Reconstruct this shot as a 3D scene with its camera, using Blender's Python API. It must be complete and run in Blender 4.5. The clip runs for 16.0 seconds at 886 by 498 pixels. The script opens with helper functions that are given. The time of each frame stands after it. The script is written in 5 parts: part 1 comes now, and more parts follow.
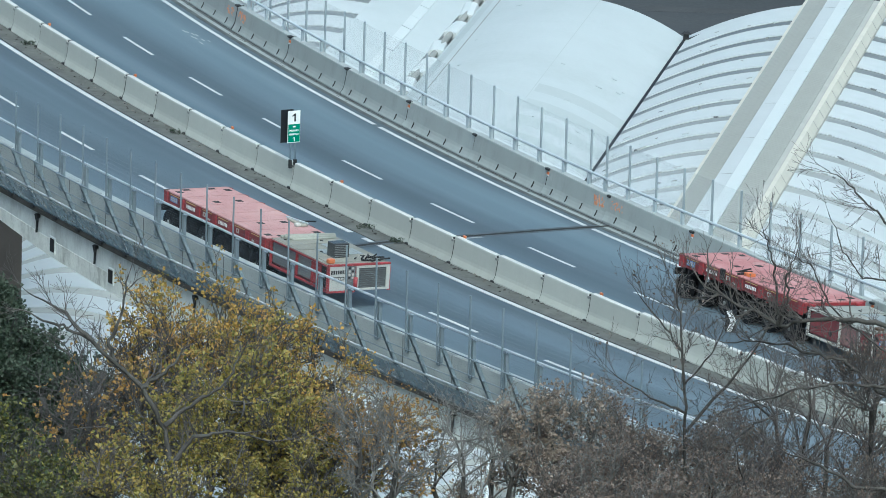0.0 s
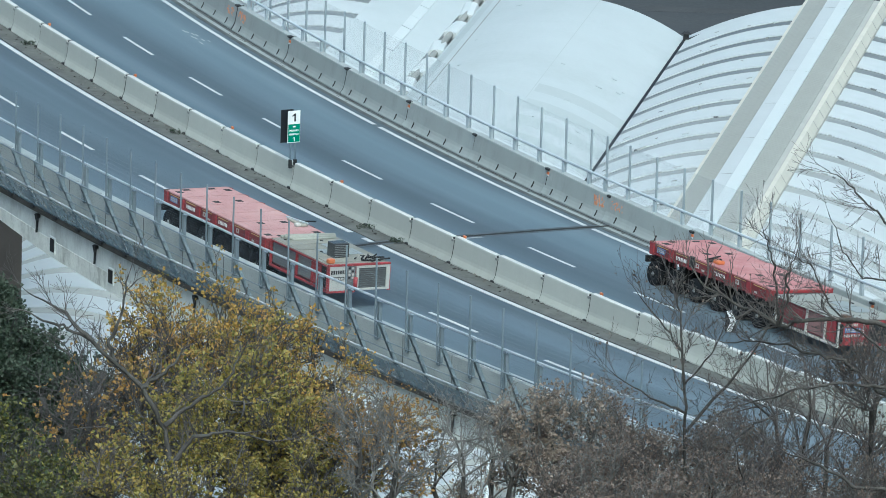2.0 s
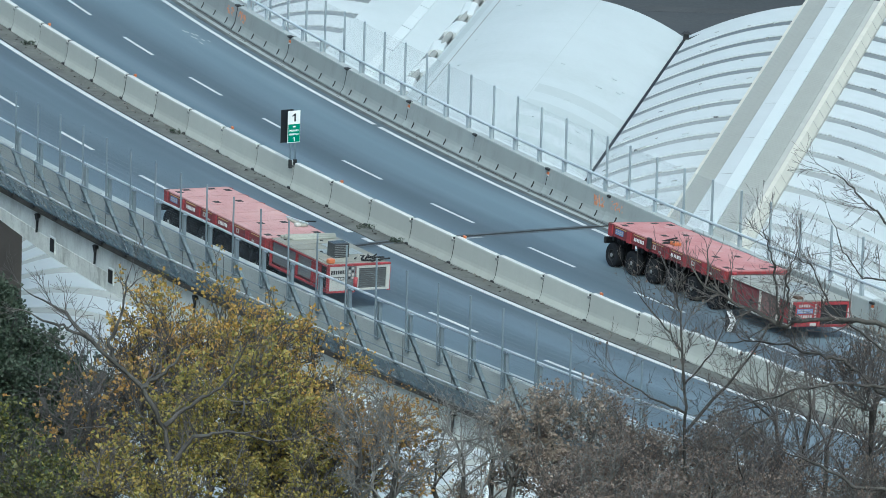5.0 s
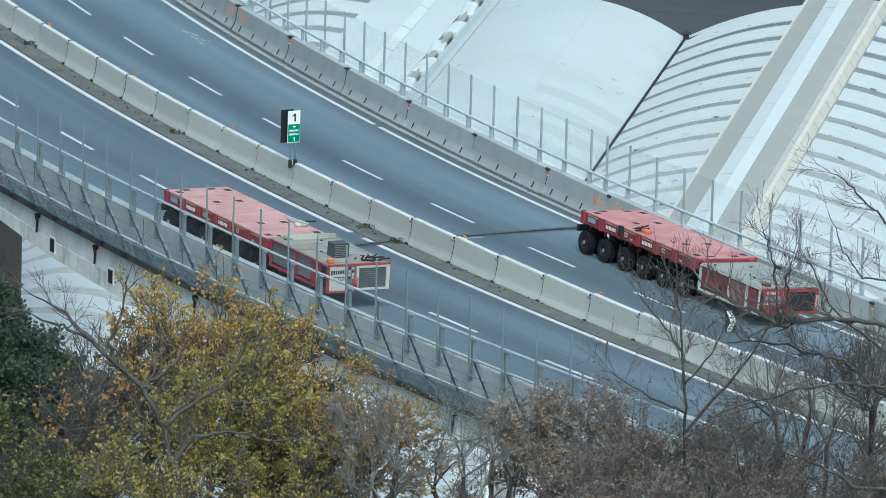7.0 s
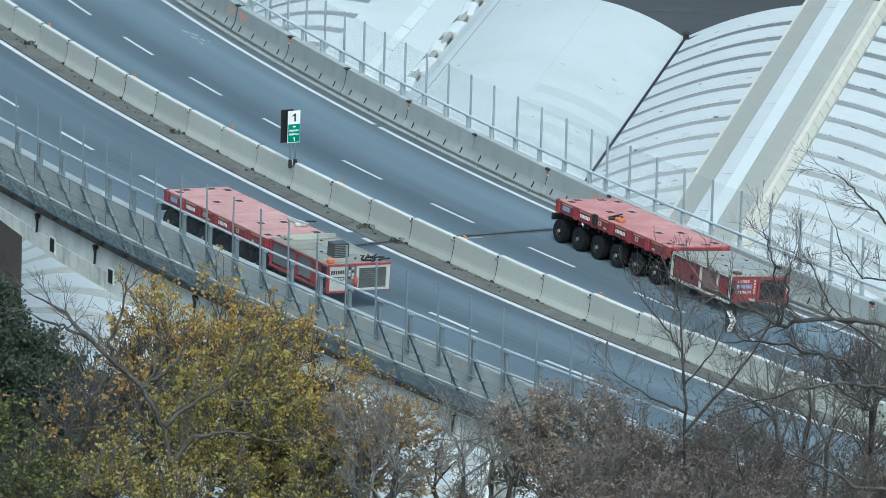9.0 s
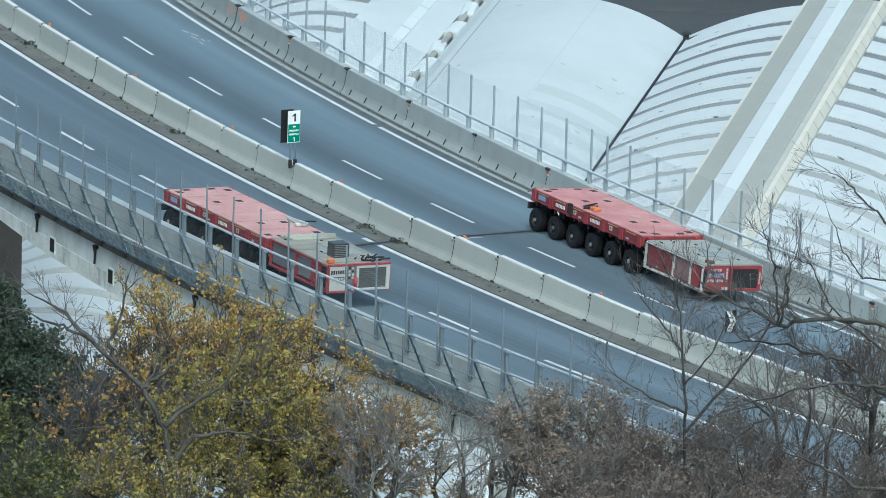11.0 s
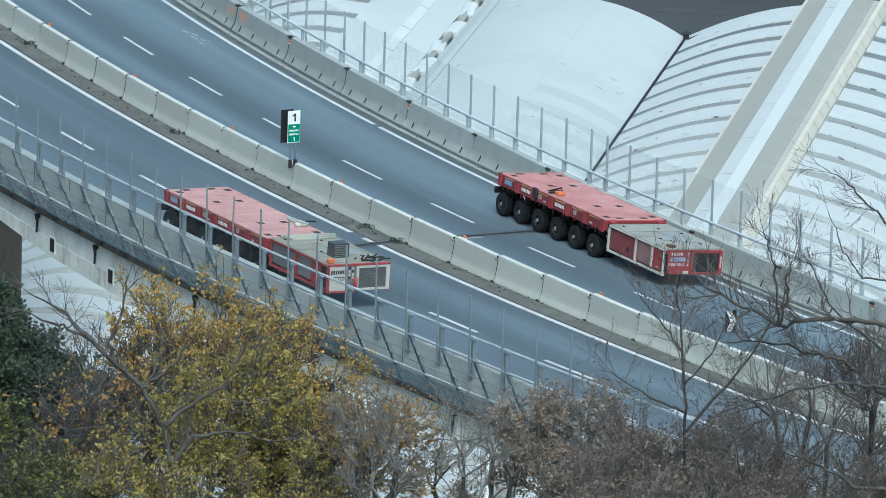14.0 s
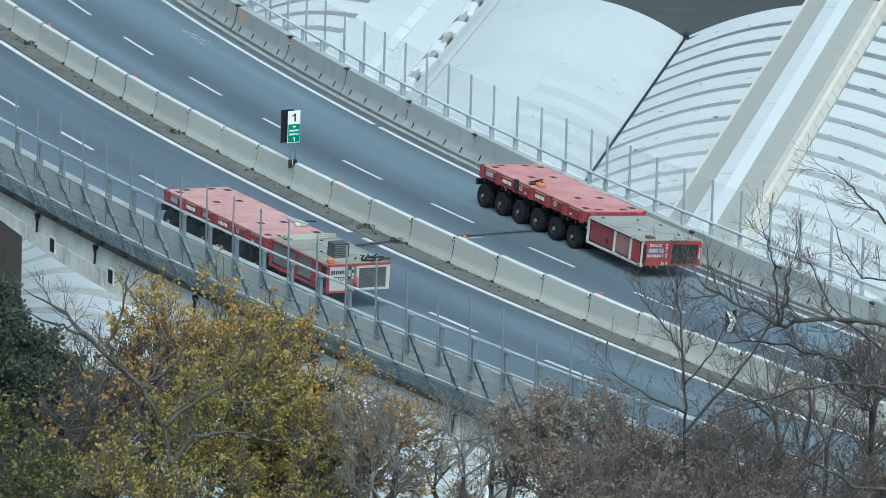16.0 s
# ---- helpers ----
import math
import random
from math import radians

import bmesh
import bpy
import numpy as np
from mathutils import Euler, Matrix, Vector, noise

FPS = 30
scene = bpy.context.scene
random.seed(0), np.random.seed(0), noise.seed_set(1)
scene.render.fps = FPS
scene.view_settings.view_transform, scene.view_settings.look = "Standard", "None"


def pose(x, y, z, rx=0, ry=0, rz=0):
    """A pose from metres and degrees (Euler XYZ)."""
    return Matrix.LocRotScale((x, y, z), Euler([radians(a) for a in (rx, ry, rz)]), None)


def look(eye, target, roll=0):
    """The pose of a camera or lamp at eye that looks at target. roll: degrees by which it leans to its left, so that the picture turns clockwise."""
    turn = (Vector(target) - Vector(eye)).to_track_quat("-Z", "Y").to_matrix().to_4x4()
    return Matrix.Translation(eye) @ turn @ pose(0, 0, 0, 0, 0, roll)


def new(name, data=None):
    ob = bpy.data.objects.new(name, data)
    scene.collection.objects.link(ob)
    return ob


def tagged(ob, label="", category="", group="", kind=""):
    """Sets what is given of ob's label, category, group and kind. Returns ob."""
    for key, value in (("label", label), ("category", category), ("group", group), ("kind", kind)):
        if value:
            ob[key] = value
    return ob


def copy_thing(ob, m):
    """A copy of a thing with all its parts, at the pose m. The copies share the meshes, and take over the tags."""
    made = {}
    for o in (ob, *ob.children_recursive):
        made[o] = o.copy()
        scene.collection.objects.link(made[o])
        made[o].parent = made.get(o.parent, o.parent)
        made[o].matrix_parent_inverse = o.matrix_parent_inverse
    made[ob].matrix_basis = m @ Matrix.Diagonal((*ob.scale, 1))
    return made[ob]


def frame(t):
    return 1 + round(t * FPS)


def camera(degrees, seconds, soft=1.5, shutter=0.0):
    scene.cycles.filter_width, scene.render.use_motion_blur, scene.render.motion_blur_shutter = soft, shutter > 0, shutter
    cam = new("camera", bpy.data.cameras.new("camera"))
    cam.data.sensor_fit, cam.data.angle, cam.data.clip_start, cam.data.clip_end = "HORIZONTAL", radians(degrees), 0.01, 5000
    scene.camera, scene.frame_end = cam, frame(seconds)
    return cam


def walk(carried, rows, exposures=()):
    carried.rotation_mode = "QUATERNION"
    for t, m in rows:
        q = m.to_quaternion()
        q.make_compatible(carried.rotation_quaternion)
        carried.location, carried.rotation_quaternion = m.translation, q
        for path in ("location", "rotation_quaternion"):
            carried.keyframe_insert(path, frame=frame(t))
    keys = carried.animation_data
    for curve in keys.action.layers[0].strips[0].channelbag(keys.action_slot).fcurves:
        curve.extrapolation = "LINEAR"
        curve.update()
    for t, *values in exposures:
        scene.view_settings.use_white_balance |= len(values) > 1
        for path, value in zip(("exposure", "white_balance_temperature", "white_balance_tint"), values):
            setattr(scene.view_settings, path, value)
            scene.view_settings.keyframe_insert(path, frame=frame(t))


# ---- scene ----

# The viaduct curves about one upright axis; places on it are given by
#   r: metres outwards (towards the hillside) from the far lane line, s: metres along the curve, h: metres above the carriageway
EYE_Z = 85.0
CX, CY, R0, T0 = 294.779, 435.082, 332.447, -2.663923
Z_ROAD, BANK, GRADE, SAG, BANK_NEAR, MEDIAN_R = EYE_Z - 68.170, 0.08535, 0.00896, 0.000211, 0.04374, 4.578

cam = camera(6.4102, 16.0, soft=0.65)
VIEW = look((0, 0, EYE_Z), (0, 100, EYE_Z - 100 * math.tan(0.242669)), 1.6307)
walk(cam, [(0.0, VIEW), (16.0, VIEW)], exposures=[(0.0, 0.50, 5230, -8), (16.0, 0.50, 5230, -8)])

# ---- light: an overcast autumn day ----
world = bpy.data.worlds.new("overcast_sky")
scene.world = world
world.use_nodes = True
_n = world.node_tree.nodes
_sky = _n.new("ShaderNodeTexSky")
_sky.sky_type, _sky.sun_disc = "NISHITA", False
_sky.sun_elevation, _sky.sun_rotation = radians(53.6), radians(173)
_sky.air_density, _sky.dust_density, _sky.ozone_density = 1.0, 8.0, 0.6
_n["Background"].inputs["Strength"].default_value = 0.125
world.node_tree.links.new(_sky.outputs["Color"], _n["Background"].inputs["Color"])
sun = new("sun", bpy.data.lights.new("sun", "SUN"))
sun.data.energy, sun.data.angle, sun.data.color = 0.85, radians(30), (1.0, 0.97, 0.92)
sun.matrix_basis = look((12, -95, 130), (0, 0, 0))


# ---- materials ----
class Nodes:
    """Short hand for building a node material."""
    def __init__(self, name, rough=0.7, metal=0.0, spec=0.5):
        self.m = bpy.data.materials.new(name)
        self.m.use_nodes = True
        self.t = self.m.node_tree
        self.b = self.t.nodes["Principled BSDF"]
        self.b.inputs["Roughness"].default_value = rough
        self.b.inputs["Metallic"].default_value = metal
        self.b.inputs["Specular IOR Level"].default_value = spec
        self.co = self.t.nodes.new("ShaderNodeTexCoord").outputs["Object"]

    def put(self, socket, value):
        if isinstance(value, bpy.types.NodeSocket):
            self.t.links.new(value, socket)
        else:
            socket.default_value = value

    def noise(self, scale, detail=4, co=None, stretch=None, rough=0.6):
        n = self.t.nodes.new("ShaderNodeTexNoise")
        n.inputs["Scale"].default_value, n.inputs["Detail"].default_value, n.inputs["Roughness"].default_value = scale, detail, rough
        co = co or self.co
        if stretch:
            mp = self.t.nodes.new("ShaderNodeMapping")
            mp.inputs["Scale"].default_value = stretch
            self.put(mp.inputs["Vector"], co)
            co = mp.outputs["Vector"]
        self.put(n.inputs["Vector"], co)
        return n.outputs["Fac"]

    def ramp(self, fac, *stops):
        n = self.t.nodes.new("ShaderNodeValToRGB")
        e = n.color_ramp.elements
        while len(e) < len(stops):
            e.new(0.5)
        for k, (p, c) in enumerate(stops):
            e[k].position = p
            e[k].color = (*c, 1) if isinstance(c, tuple) else (c, c, c, 1)
        self.put(n.inputs["Fac"], fac)
        return n.outputs["Color"]

    def mix(self, fac, a, b, mode="MIX"):
        n = self.t.nodes.new("ShaderNodeMix")
        n.data_type, n.blend_type = "RGBA", mode
        for i, v in ((0, fac), (6, a), (7, b)):
            self.put(n.inputs[i], (*v, 1) if isinstance(v, tuple) else v)
        return n.outputs[2]

    def math(self, op, a, b=0.0):
        n = self.t.nodes.new("ShaderNodeMath")
        n.operation = op
        self.put(n.inputs[0], a)
        self.put(n.inputs[1], b)
        return n.outputs[0]

    def info(self, what="Random"):
        return self.t.nodes.new("ShaderNodeObjectInfo").outputs[what]

    def island(self):
        return self.t.nodes.new("ShaderNodeNewGeometry").outputs["Random Per Island"]

    def bump(self, height, strength=0.3, distance=0.02):
        n = self.t.nodes.new("ShaderNodeBump")
        n.inputs["Strength"].default_value, n.inputs["Distance"].default_value = strength, distance
        self.put(n.inputs["Height"], height)
        self.put(self.b.inputs["Normal"], n.outputs["Normal"])

    def done(self, color):
        self.put(self.b.inputs["Base Color"], (*color, 1) if isinstance(color, tuple) else color)
        return self.m


def surface(name, color, rough=0.7, metal=0.0, var=0.25, scale=1.5, fine=25.0, dirt=None, dirt_amount=0.35, bump=0.15, stretch=None, spread=0.0):
    """A worn, slightly uneven surface: two scales of mottling, stains, fine relief."""
    k = Nodes(name, rough, metal)
    big, small = k.noise(scale, 5, stretch=stretch), k.noise(fine, 3)
    c0, c1 = tuple(v * (1 - var) for v in color), tuple(min(1.0, v * (1 + var)) for v in color)
    c = k.ramp(big, (0.3, c0), (0.7, c1))
    c = k.mix(0.35, c, k.ramp(small, (0.3, c0), (0.7, c1)))
    if dirt:
        stain = k.ramp(k.noise(scale * 0.6, 8, stretch=stretch or (1, 1, 0.35), rough=0.75), (0.5, 0.0), (0.72, 1.0))
        c = k.mix(k.math("MULTIPLY", stain, dirt_amount), c, dirt)
    if spread:
        c = k.mix(1.0, c, k.ramp(k.info(), (0.0, 1 - spread), (1.0, 1.0)), "MULTIPLY")
    k.put(k.b.inputs["Roughness"], k.ramp(small, (0.2, max(0.05, rough - 0.12)), (0.8, min(1.0, rough + 0.12))))
    if bump:
        k.bump(small, bump)
    return k.done(c)


def asphalt_material():
    # object space is centred on the curve's axis: wear runs along the lanes
    k = Nodes("asphalt", 0.62)
    sep = k.t.nodes.new("ShaderNodeSeparateXYZ")
    k.put(sep.inputs[0], k.co)
    x, y = sep.outputs[0], sep.outputs[1]
    rad = k.math("SQRT", k.math("ADD", k.math("MULTIPLY", x, x), k.math("MULTIPLY", y, y)))
    arc = k.math("MULTIPLY", k.math("ARCTAN2", y, x), R0)
    com = k.t.nodes.new("ShaderNodeCombineXYZ")
    k.put(com.inputs[0], k.math("SUBTRACT", rad, R0))
    k.put(com.inputs[1], arc)
    lane = com.outputs[0]
    tracks = k.noise(1.0, 3, lane, (0.5, 0.014, 1), 0.45)
    streak = k.noise(1.0, 4, lane, (3.2, 0.05, 1))
    patch = k.noise(0.12, 5, lane)
    grit = k.noise(45, 2)
    c = k.ramp(tracks, (0.33, (0.047, 0.065, 0.082)), (0.50, (0.077, 0.103, 0.128)), (0.66, (0.157, 0.199, 0.233)))
    c = k.mix(0.14, c, k.ramp(streak, (0.3, (0.045, 0.060, 0.076)), (0.7, (0.107, 0.138, 0.164))))
    c = k.mix(0.3, c, k.ramp(patch, (0.35, (0.052, 0.070, 0.086)), (0.65, (0.093, 0.120, 0.142))))
    c = k.mix(0.25, c, k.ramp(grit, (0.35, (0.042, 0.053, 0.064)), (0.65, (0.103, 0.126, 0.147))))
    # paler bluish bands along the wheel paths, where the tyres of each lane run
    across = k.math("ADD", k.math("SUBTRACT", rad, R0 - 6.0), k.math("MULTIPLY", k.math("SUBTRACT", k.noise(0.05, 2, lane), 0.5), 1.6))
    paths = k.ramp(k.math("DIVIDE", across, 20.0), (0.06, 0.0), (0.15, 1.0), (0.21, 0.75), (0.29, 0.05), (0.40, 0.55), (0.47, 0.05), (0.62, 0.1), (0.68, 0.5), (0.76, 0.1), (0.86, 0.45), (0.93, 0.0))
    c = k.mix(k.math("MULTIPLY", paths, 0.58), c, (0.173, 0.234, 0.278))
    k.put(k.b.inputs["Roughness"], k.ramp(tracks, (0.3, 0.72), (0.68, 0.50)))
    k.bump(grit, 0.25, 0.01)
    return k.done(c)


def leaf_material(name, *colors):
    k = Nodes(name, 0.55)
    n = len(colors)
    c = k.ramp(k.island(), *[((i + 0.5) / n, col) for i, col in enumerate(colors)])
    c = k.mix(0.3, c, k.ramp(k.noise(1.4, 3), (0.35, colors[0]), (0.65, colors[-1])))
    k.put(k.b.inputs["Subsurface Weight"], 0.0)
    m = k.done(c)
    tr = k.t.nodes.new("ShaderNodeBsdfTranslucent")
    k.put(tr.inputs["Color"], c)
    mx = k.t.nodes.new("ShaderNodeMixShader")
    mx.inputs[0].default_value = 0.28
    k.put(mx.inputs[1], k.b.outputs[0])
    k.put(mx.inputs[2], tr.outputs[0])
    k.put(k.t.nodes["Material Output"].inputs["Surface"], mx.outputs[0])
    return m


def sheer_material(name, color, cover):
    k = Nodes(name, 0.35)
    m = k.done(color)
    tr = k.t.nodes.new("ShaderNodeBsdfTransparent")
    mx = k.t.nodes.new("ShaderNodeMixShader")
    k.put(mx.inputs[0], k.ramp(k.noise(3, 4), (0.3, cover * 0.7), (0.7, cover * 1.3)))
    k.put(mx.inputs[1], tr.outputs[0])
    k.put(mx.inputs[2], k.b.outputs[0])
    k.put(k.t.nodes["Material Output"].inputs["Surface"], mx.outputs[0])
    return m


ASPHALT = asphalt_material()
DIRT_VERGE = surface("gritty_verge", (0.105, 0.107, 0.10), 0.9, var=0.35, scale=1.3, fine=9, dirt=(0.035, 0.037, 0.034), dirt_amount=0.85)
PAINT_LINE = surface("road_paint", (0.54, 0.56, 0.56), 0.6, var=0.1, scale=2.5, fine=18, dirt=(0.2, 0.21, 0.22), dirt_amount=0.45)
CONCRETE_WARM = surface("pale_barrier_concrete", (0.405, 0.42, 0.388), 0.85, var=0.08, scale=0.9, fine=20, dirt=(0.30, 0.30, 0.265), dirt_amount=0.5, spread=0.12)
CONCRETE_GREY = surface("grey_parapet_concrete", (0.29, 0.315, 0.312), 0.85, var=0.12, scale=0.8, fine=20, dirt=(0.13, 0.14, 0.14), dirt_amount=0.5, spread=0.12)
COPING_GREY = surface("pale_grey_coping", (0.36, 0.385, 0.38), 0.8, var=0.12, scale=2, fine=15)
SKYLIT_EDGE = surface("skylit_concrete_edge", (0.50, 0.51, 0.49), 0.8, var=0.1, scale=3, fine=20)
PARAPET_PALE = surface("pale_parapet_concrete", (0.41, 0.44, 0.435), 0.85, var=0.1, scale=0.6, fine=18, dirt=(0.22, 0.24, 0.235), dirt_amount=0.5)
VERGE_DARK = surface("dark_gritty_verge", (0.085, 0.093, 0.097), 0.9, var=0.5, scale=1.3, fine=9, dirt=(0.035, 0.037, 0.036), dirt_amount=0.7)
CONCRETE_OLD = surface("stained_girder_concrete", (0.71, 0.74, 0.72), 0.88, var=0.14, scale=0.7, fine=12, dirt=(0.20, 0.20, 0.175), dirt_amount=0.6)
PIER_CONCRETE = surface("brown_pier_concrete", (0.115, 0.10, 0.088), 0.9, var=0.2, scale=0.5, fine=10, dirt=(0.06, 0.05, 0.045))
DARK_GAP = surface("black_joint", (0.016, 0.016, 0.016), 0.9, var=0.3, scale=6)
STEEL = surface("galvanised_steel", (0.53, 0.58, 0.61), 0.5, 0.3, var=0.12, scale=2, fine=20, dirt=(0.22, 0.24, 0.26), dirt_amount=0.3)
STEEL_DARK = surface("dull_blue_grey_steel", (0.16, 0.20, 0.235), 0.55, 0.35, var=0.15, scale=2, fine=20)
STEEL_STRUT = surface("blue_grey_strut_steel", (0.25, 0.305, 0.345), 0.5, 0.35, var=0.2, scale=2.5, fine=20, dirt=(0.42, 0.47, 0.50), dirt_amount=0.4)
# same steel as the struts, with the shade between flanges in its colour
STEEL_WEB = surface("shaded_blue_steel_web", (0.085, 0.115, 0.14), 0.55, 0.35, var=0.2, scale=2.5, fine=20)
STEEL_TALL = surface("dull_tall_post_steel", (0.36, 0.41, 0.44), 0.55, 0.3, var=0.12, scale=2, fine=20)
STEEL_POST = surface("weathered_post_steel", (0.24, 0.285, 0.32), 0.55, 0.4, var=0.12, scale=2, fine=20)
RUST = surface("rusted_steel", (0.10, 0.065, 0.045), 0.85, 0.2, var=0.4, scale=5)
ORANGE = surface("orange_reflector", (0.52, 0.16, 0.06), 0.4, var=0.12, scale=20)
SPRAY = surface("faded_orange_spray", (0.56, 0.25, 0.14), 0.85, var=0.2, scale=8)
SHEER = sheer_material("sheer_windbreak_netting", (0.62, 0.68, 0.70), 0.05)
NETTING_NEAR = sheer_material("thin_wire_netting", (0.40, 0.44, 0.47), 0.012)
NETTING = sheer_material("fine_wire_mesh", (0.36, 0.40, 0.43), 0.022)
ROOF_WHITE = surface("white_roof_coating", (0.505, 0.535, 0.545), 0.6, var=0.06, scale=0.4, fine=6, dirt=(0.42, 0.45, 0.455), dirt_amount=0.5, bump=0.08, spread=0.05)
ROOF_MEMBRANE = surface("white_roof_membrane", (0.475, 0.51, 0.515), 0.5, var=0.06, scale=0.22, fine=4, dirt=(0.40, 0.435, 0.43), dirt_amount=0.6, bump=0.05)
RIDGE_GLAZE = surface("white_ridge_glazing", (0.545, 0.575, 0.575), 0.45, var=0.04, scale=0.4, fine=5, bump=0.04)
RIDGE_SHADED = surface("shaded_ridge_glazing", (0.475, 0.50, 0.505), 0.5, var=0.06, scale=0.4, fine=5, bump=0.04)
ROOF_LAP = surface("thin_lap_sheet", (0.415, 0.45, 0.45), 0.5, var=0.05, scale=0.3, fine=5, bump=0.05)
ROOF_GREY = surface("grey_roof_strip", (0.36, 0.375, 0.365), 0.8, var=0.12, scale=0.8, fine=10, dirt=(0.2, 0.2, 0.19))
ROOF_TAN = surface("tan_grey_corrugated_sheet", (0.285, 0.29, 0.27), 0.75, var=0.12, scale=0.7, fine=12, dirt=(0.25, 0.25, 0.23))
ROOF_CREAM = surface("cream_kerb_flashing", (0.55, 0.53, 0.46), 0.7, var=0.08, scale=0.7, fine=10, dirt=(0.42, 0.40, 0.34))
WALL_GREY = surface("grey_render", (0.36, 0.36, 0.35), 0.85, var=0.12, scale=0.4)
GROUND = surface("leaf_litter_ground", (0.075, 0.065, 0.04), 0.95, var=0.45, scale=0.5, fine=6, dirt=(0.04, 0.05, 0.02), dirt_amount=0.7, bump=0.6)
YARD = surface("dark_yard_asphalt", (0.042, 0.044, 0.046), 0.8, var=0.3, scale=0.12, fine=4, dirt=(0.085, 0.085, 0.08), dirt_amount=0.55)
YARD_PATCH = surface("worn_yard_patch", (0.05, 0.05, 0.05), 0.8, var=0.35, scale=0.5, fine=5)
RED_PAINT = surface("red_machine_paint", (0.27, 0.034, 0.042), 0.55, var=0.25, scale=2.5, fine=20, dirt=(0.10, 0.045, 0.042), dirt_amount=0.8)
def deck_material(name, base, dark, pale):
    # scuffed deck paint: broad worn patches, fine cross scoring, pale scratches along the deck
    k = Nodes(name, 0.75)
    c = k.ramp(k.noise(0.8, 6, rough=0.7), (0.36, dark), (0.52, base), (0.68, pale))
    c = k.mix(0.35, c, k.ramp(k.noise(1.0, 5, stretch=(14, 1.2, 1)), (0.35, dark), (0.65, base)))
    c = k.mix(k.math("MULTIPLY", k.ramp(k.noise(1.0, 6, stretch=(1.2, 16, 1), rough=0.75), (0.56, 0.0), (0.7, 1.0)), 0.6), c, pale)
    c = k.mix(0.3, c, k.ramp(k.noise(22, 3), (0.3, dark), (0.7, pale)))
    k.bump(k.noise(22, 3), 0.2)
    return k.done(c)


RED_DECK_PALE = deck_material("pale_faded_red_deck", (0.46, 0.265, 0.255), (0.37, 0.18, 0.175), (0.54, 0.38, 0.36))
RED_DECK = deck_material("faded_red_deck", (0.46, 0.215, 0.212), (0.33, 0.115, 0.118), (0.53, 0.35, 0.335))
DARK_PANEL = surface("dusty_dark_panel", (0.13, 0.135, 0.14), 0.5, var=0.2, scale=2, fine=15, dirt=(0.2, 0.19, 0.18))
RED_BEAM = surface("grimy_red_beam", (0.17, 0.026, 0.033), 0.6, var=0.3, scale=2.2, fine=16, dirt=(0.07, 0.035, 0.035), dirt_amount=0.8)
RED_DULL = surface("dusty_red_panel", (0.18, 0.038, 0.044), 0.6, var=0.2, scale=2, fine=15, dirt=(0.14, 0.09, 0.09), dirt_amount=0.6)
GREY_LID = surface("worn_grey_hood", (0.275, 0.28, 0.255), 0.7, var=0.16, scale=1.4, fine=14, dirt=(0.21, 0.20, 0.165), dirt_amount=0.7)
OLIVE_LID = surface("grimy_olive_grey_hood", (0.245, 0.24, 0.205), 0.75, var=0.2, scale=1.4, fine=14, dirt=(0.16, 0.145, 0.12), dirt_amount=0.7)
DUSTY_PINK = surface("faded_dusty_red_panel", (0.22, 0.125, 0.12), 0.6, var=0.25, scale=1.8, fine=14, dirt=(0.20, 0.17, 0.16), dirt_amount=0.7)
HOOD_PATCH = surface("bluish_grey_hatch", (0.25, 0.275, 0.28), 0.6, var=0.12, scale=1.6, fine=14)
WHITE_PAINT = surface("off_white_paint", (0.43, 0.43, 0.405), 0.5, var=0.07, scale=3, fine=18, dirt=(0.40, 0.37, 0.33), dirt_amount=0.45)
BLACK_RUBBER = surface("dusty_tyre_rubber", (0.012, 0.013, 0.016), 0.9, var=0.35, scale=7, fine=30, dirt=(0.02, 0.021, 0.022), dirt_amount=0.3)
BLACK_RUBBER.node_tree.nodes["Principled BSDF"].inputs["Specular IOR Level"].default_value = 0.25
BLACK_STEEL = surface("black_grimy_steel", (0.022, 0.023, 0.025), 0.6, 0.2, var=0.3, scale=5)
GRILLE = surface("dark_radiator_core", (0.085, 0.09, 0.09), 0.6, 0.3, var=0.3, scale=8)
GLASS_DARK = surface("tinted_hatch", (0.05, 0.055, 0.06), 0.2, var=0.15, scale=4)
TARP = surface("grey_green_tarpaulin", (0.31, 0.315, 0.275), 0.8, var=0.15, scale=2.5, fine=12)
SIGN_GREEN = surface("green_sign_film", (0.0, 0.21, 0.125), 0.35, var=0.08, scale=5)
SIGN_WHITE = surface("white_sign_film", (0.78, 0.79, 0.78), 0.35, var=0.04, scale=5)
SIGN_BLACK = surface("black_sign_film", (0.012, 0.014, 0.018), 0.4, var=0.2, scale=5)
BLUE_LABEL = surface("blue_label", (0.10, 0.20, 0.42), 0.45, var=0.1, scale=8)
YELLOW_LABEL = surface("yellow_label", (0.48, 0.35, 0.13), 0.45, var=0.1, scale=8)
BARK_TWIG = surface("dark_grey_twig_bark", (0.085, 0.08, 0.076), 0.92, var=0.35, scale=3, fine=18, bump=0.6)
BARK_GREY = surface("grey_bark", (0.17, 0.162, 0.15), 0.92, var=0.35, scale=3, fine=18, bump=0.6)
BARK_DARK = surface("dark_limb_bark", (0.062, 0.058, 0.053), 0.95, var=0.55, scale=5, fine=22, dirt=(0.13, 0.13, 0.115), dirt_amount=0.6, bump=1.0)
BARK_BROWN = surface("brown_bark", (0.115, 0.103, 0.095), 0.92, var=0.35, scale=3, fine=18, bump=0.6)
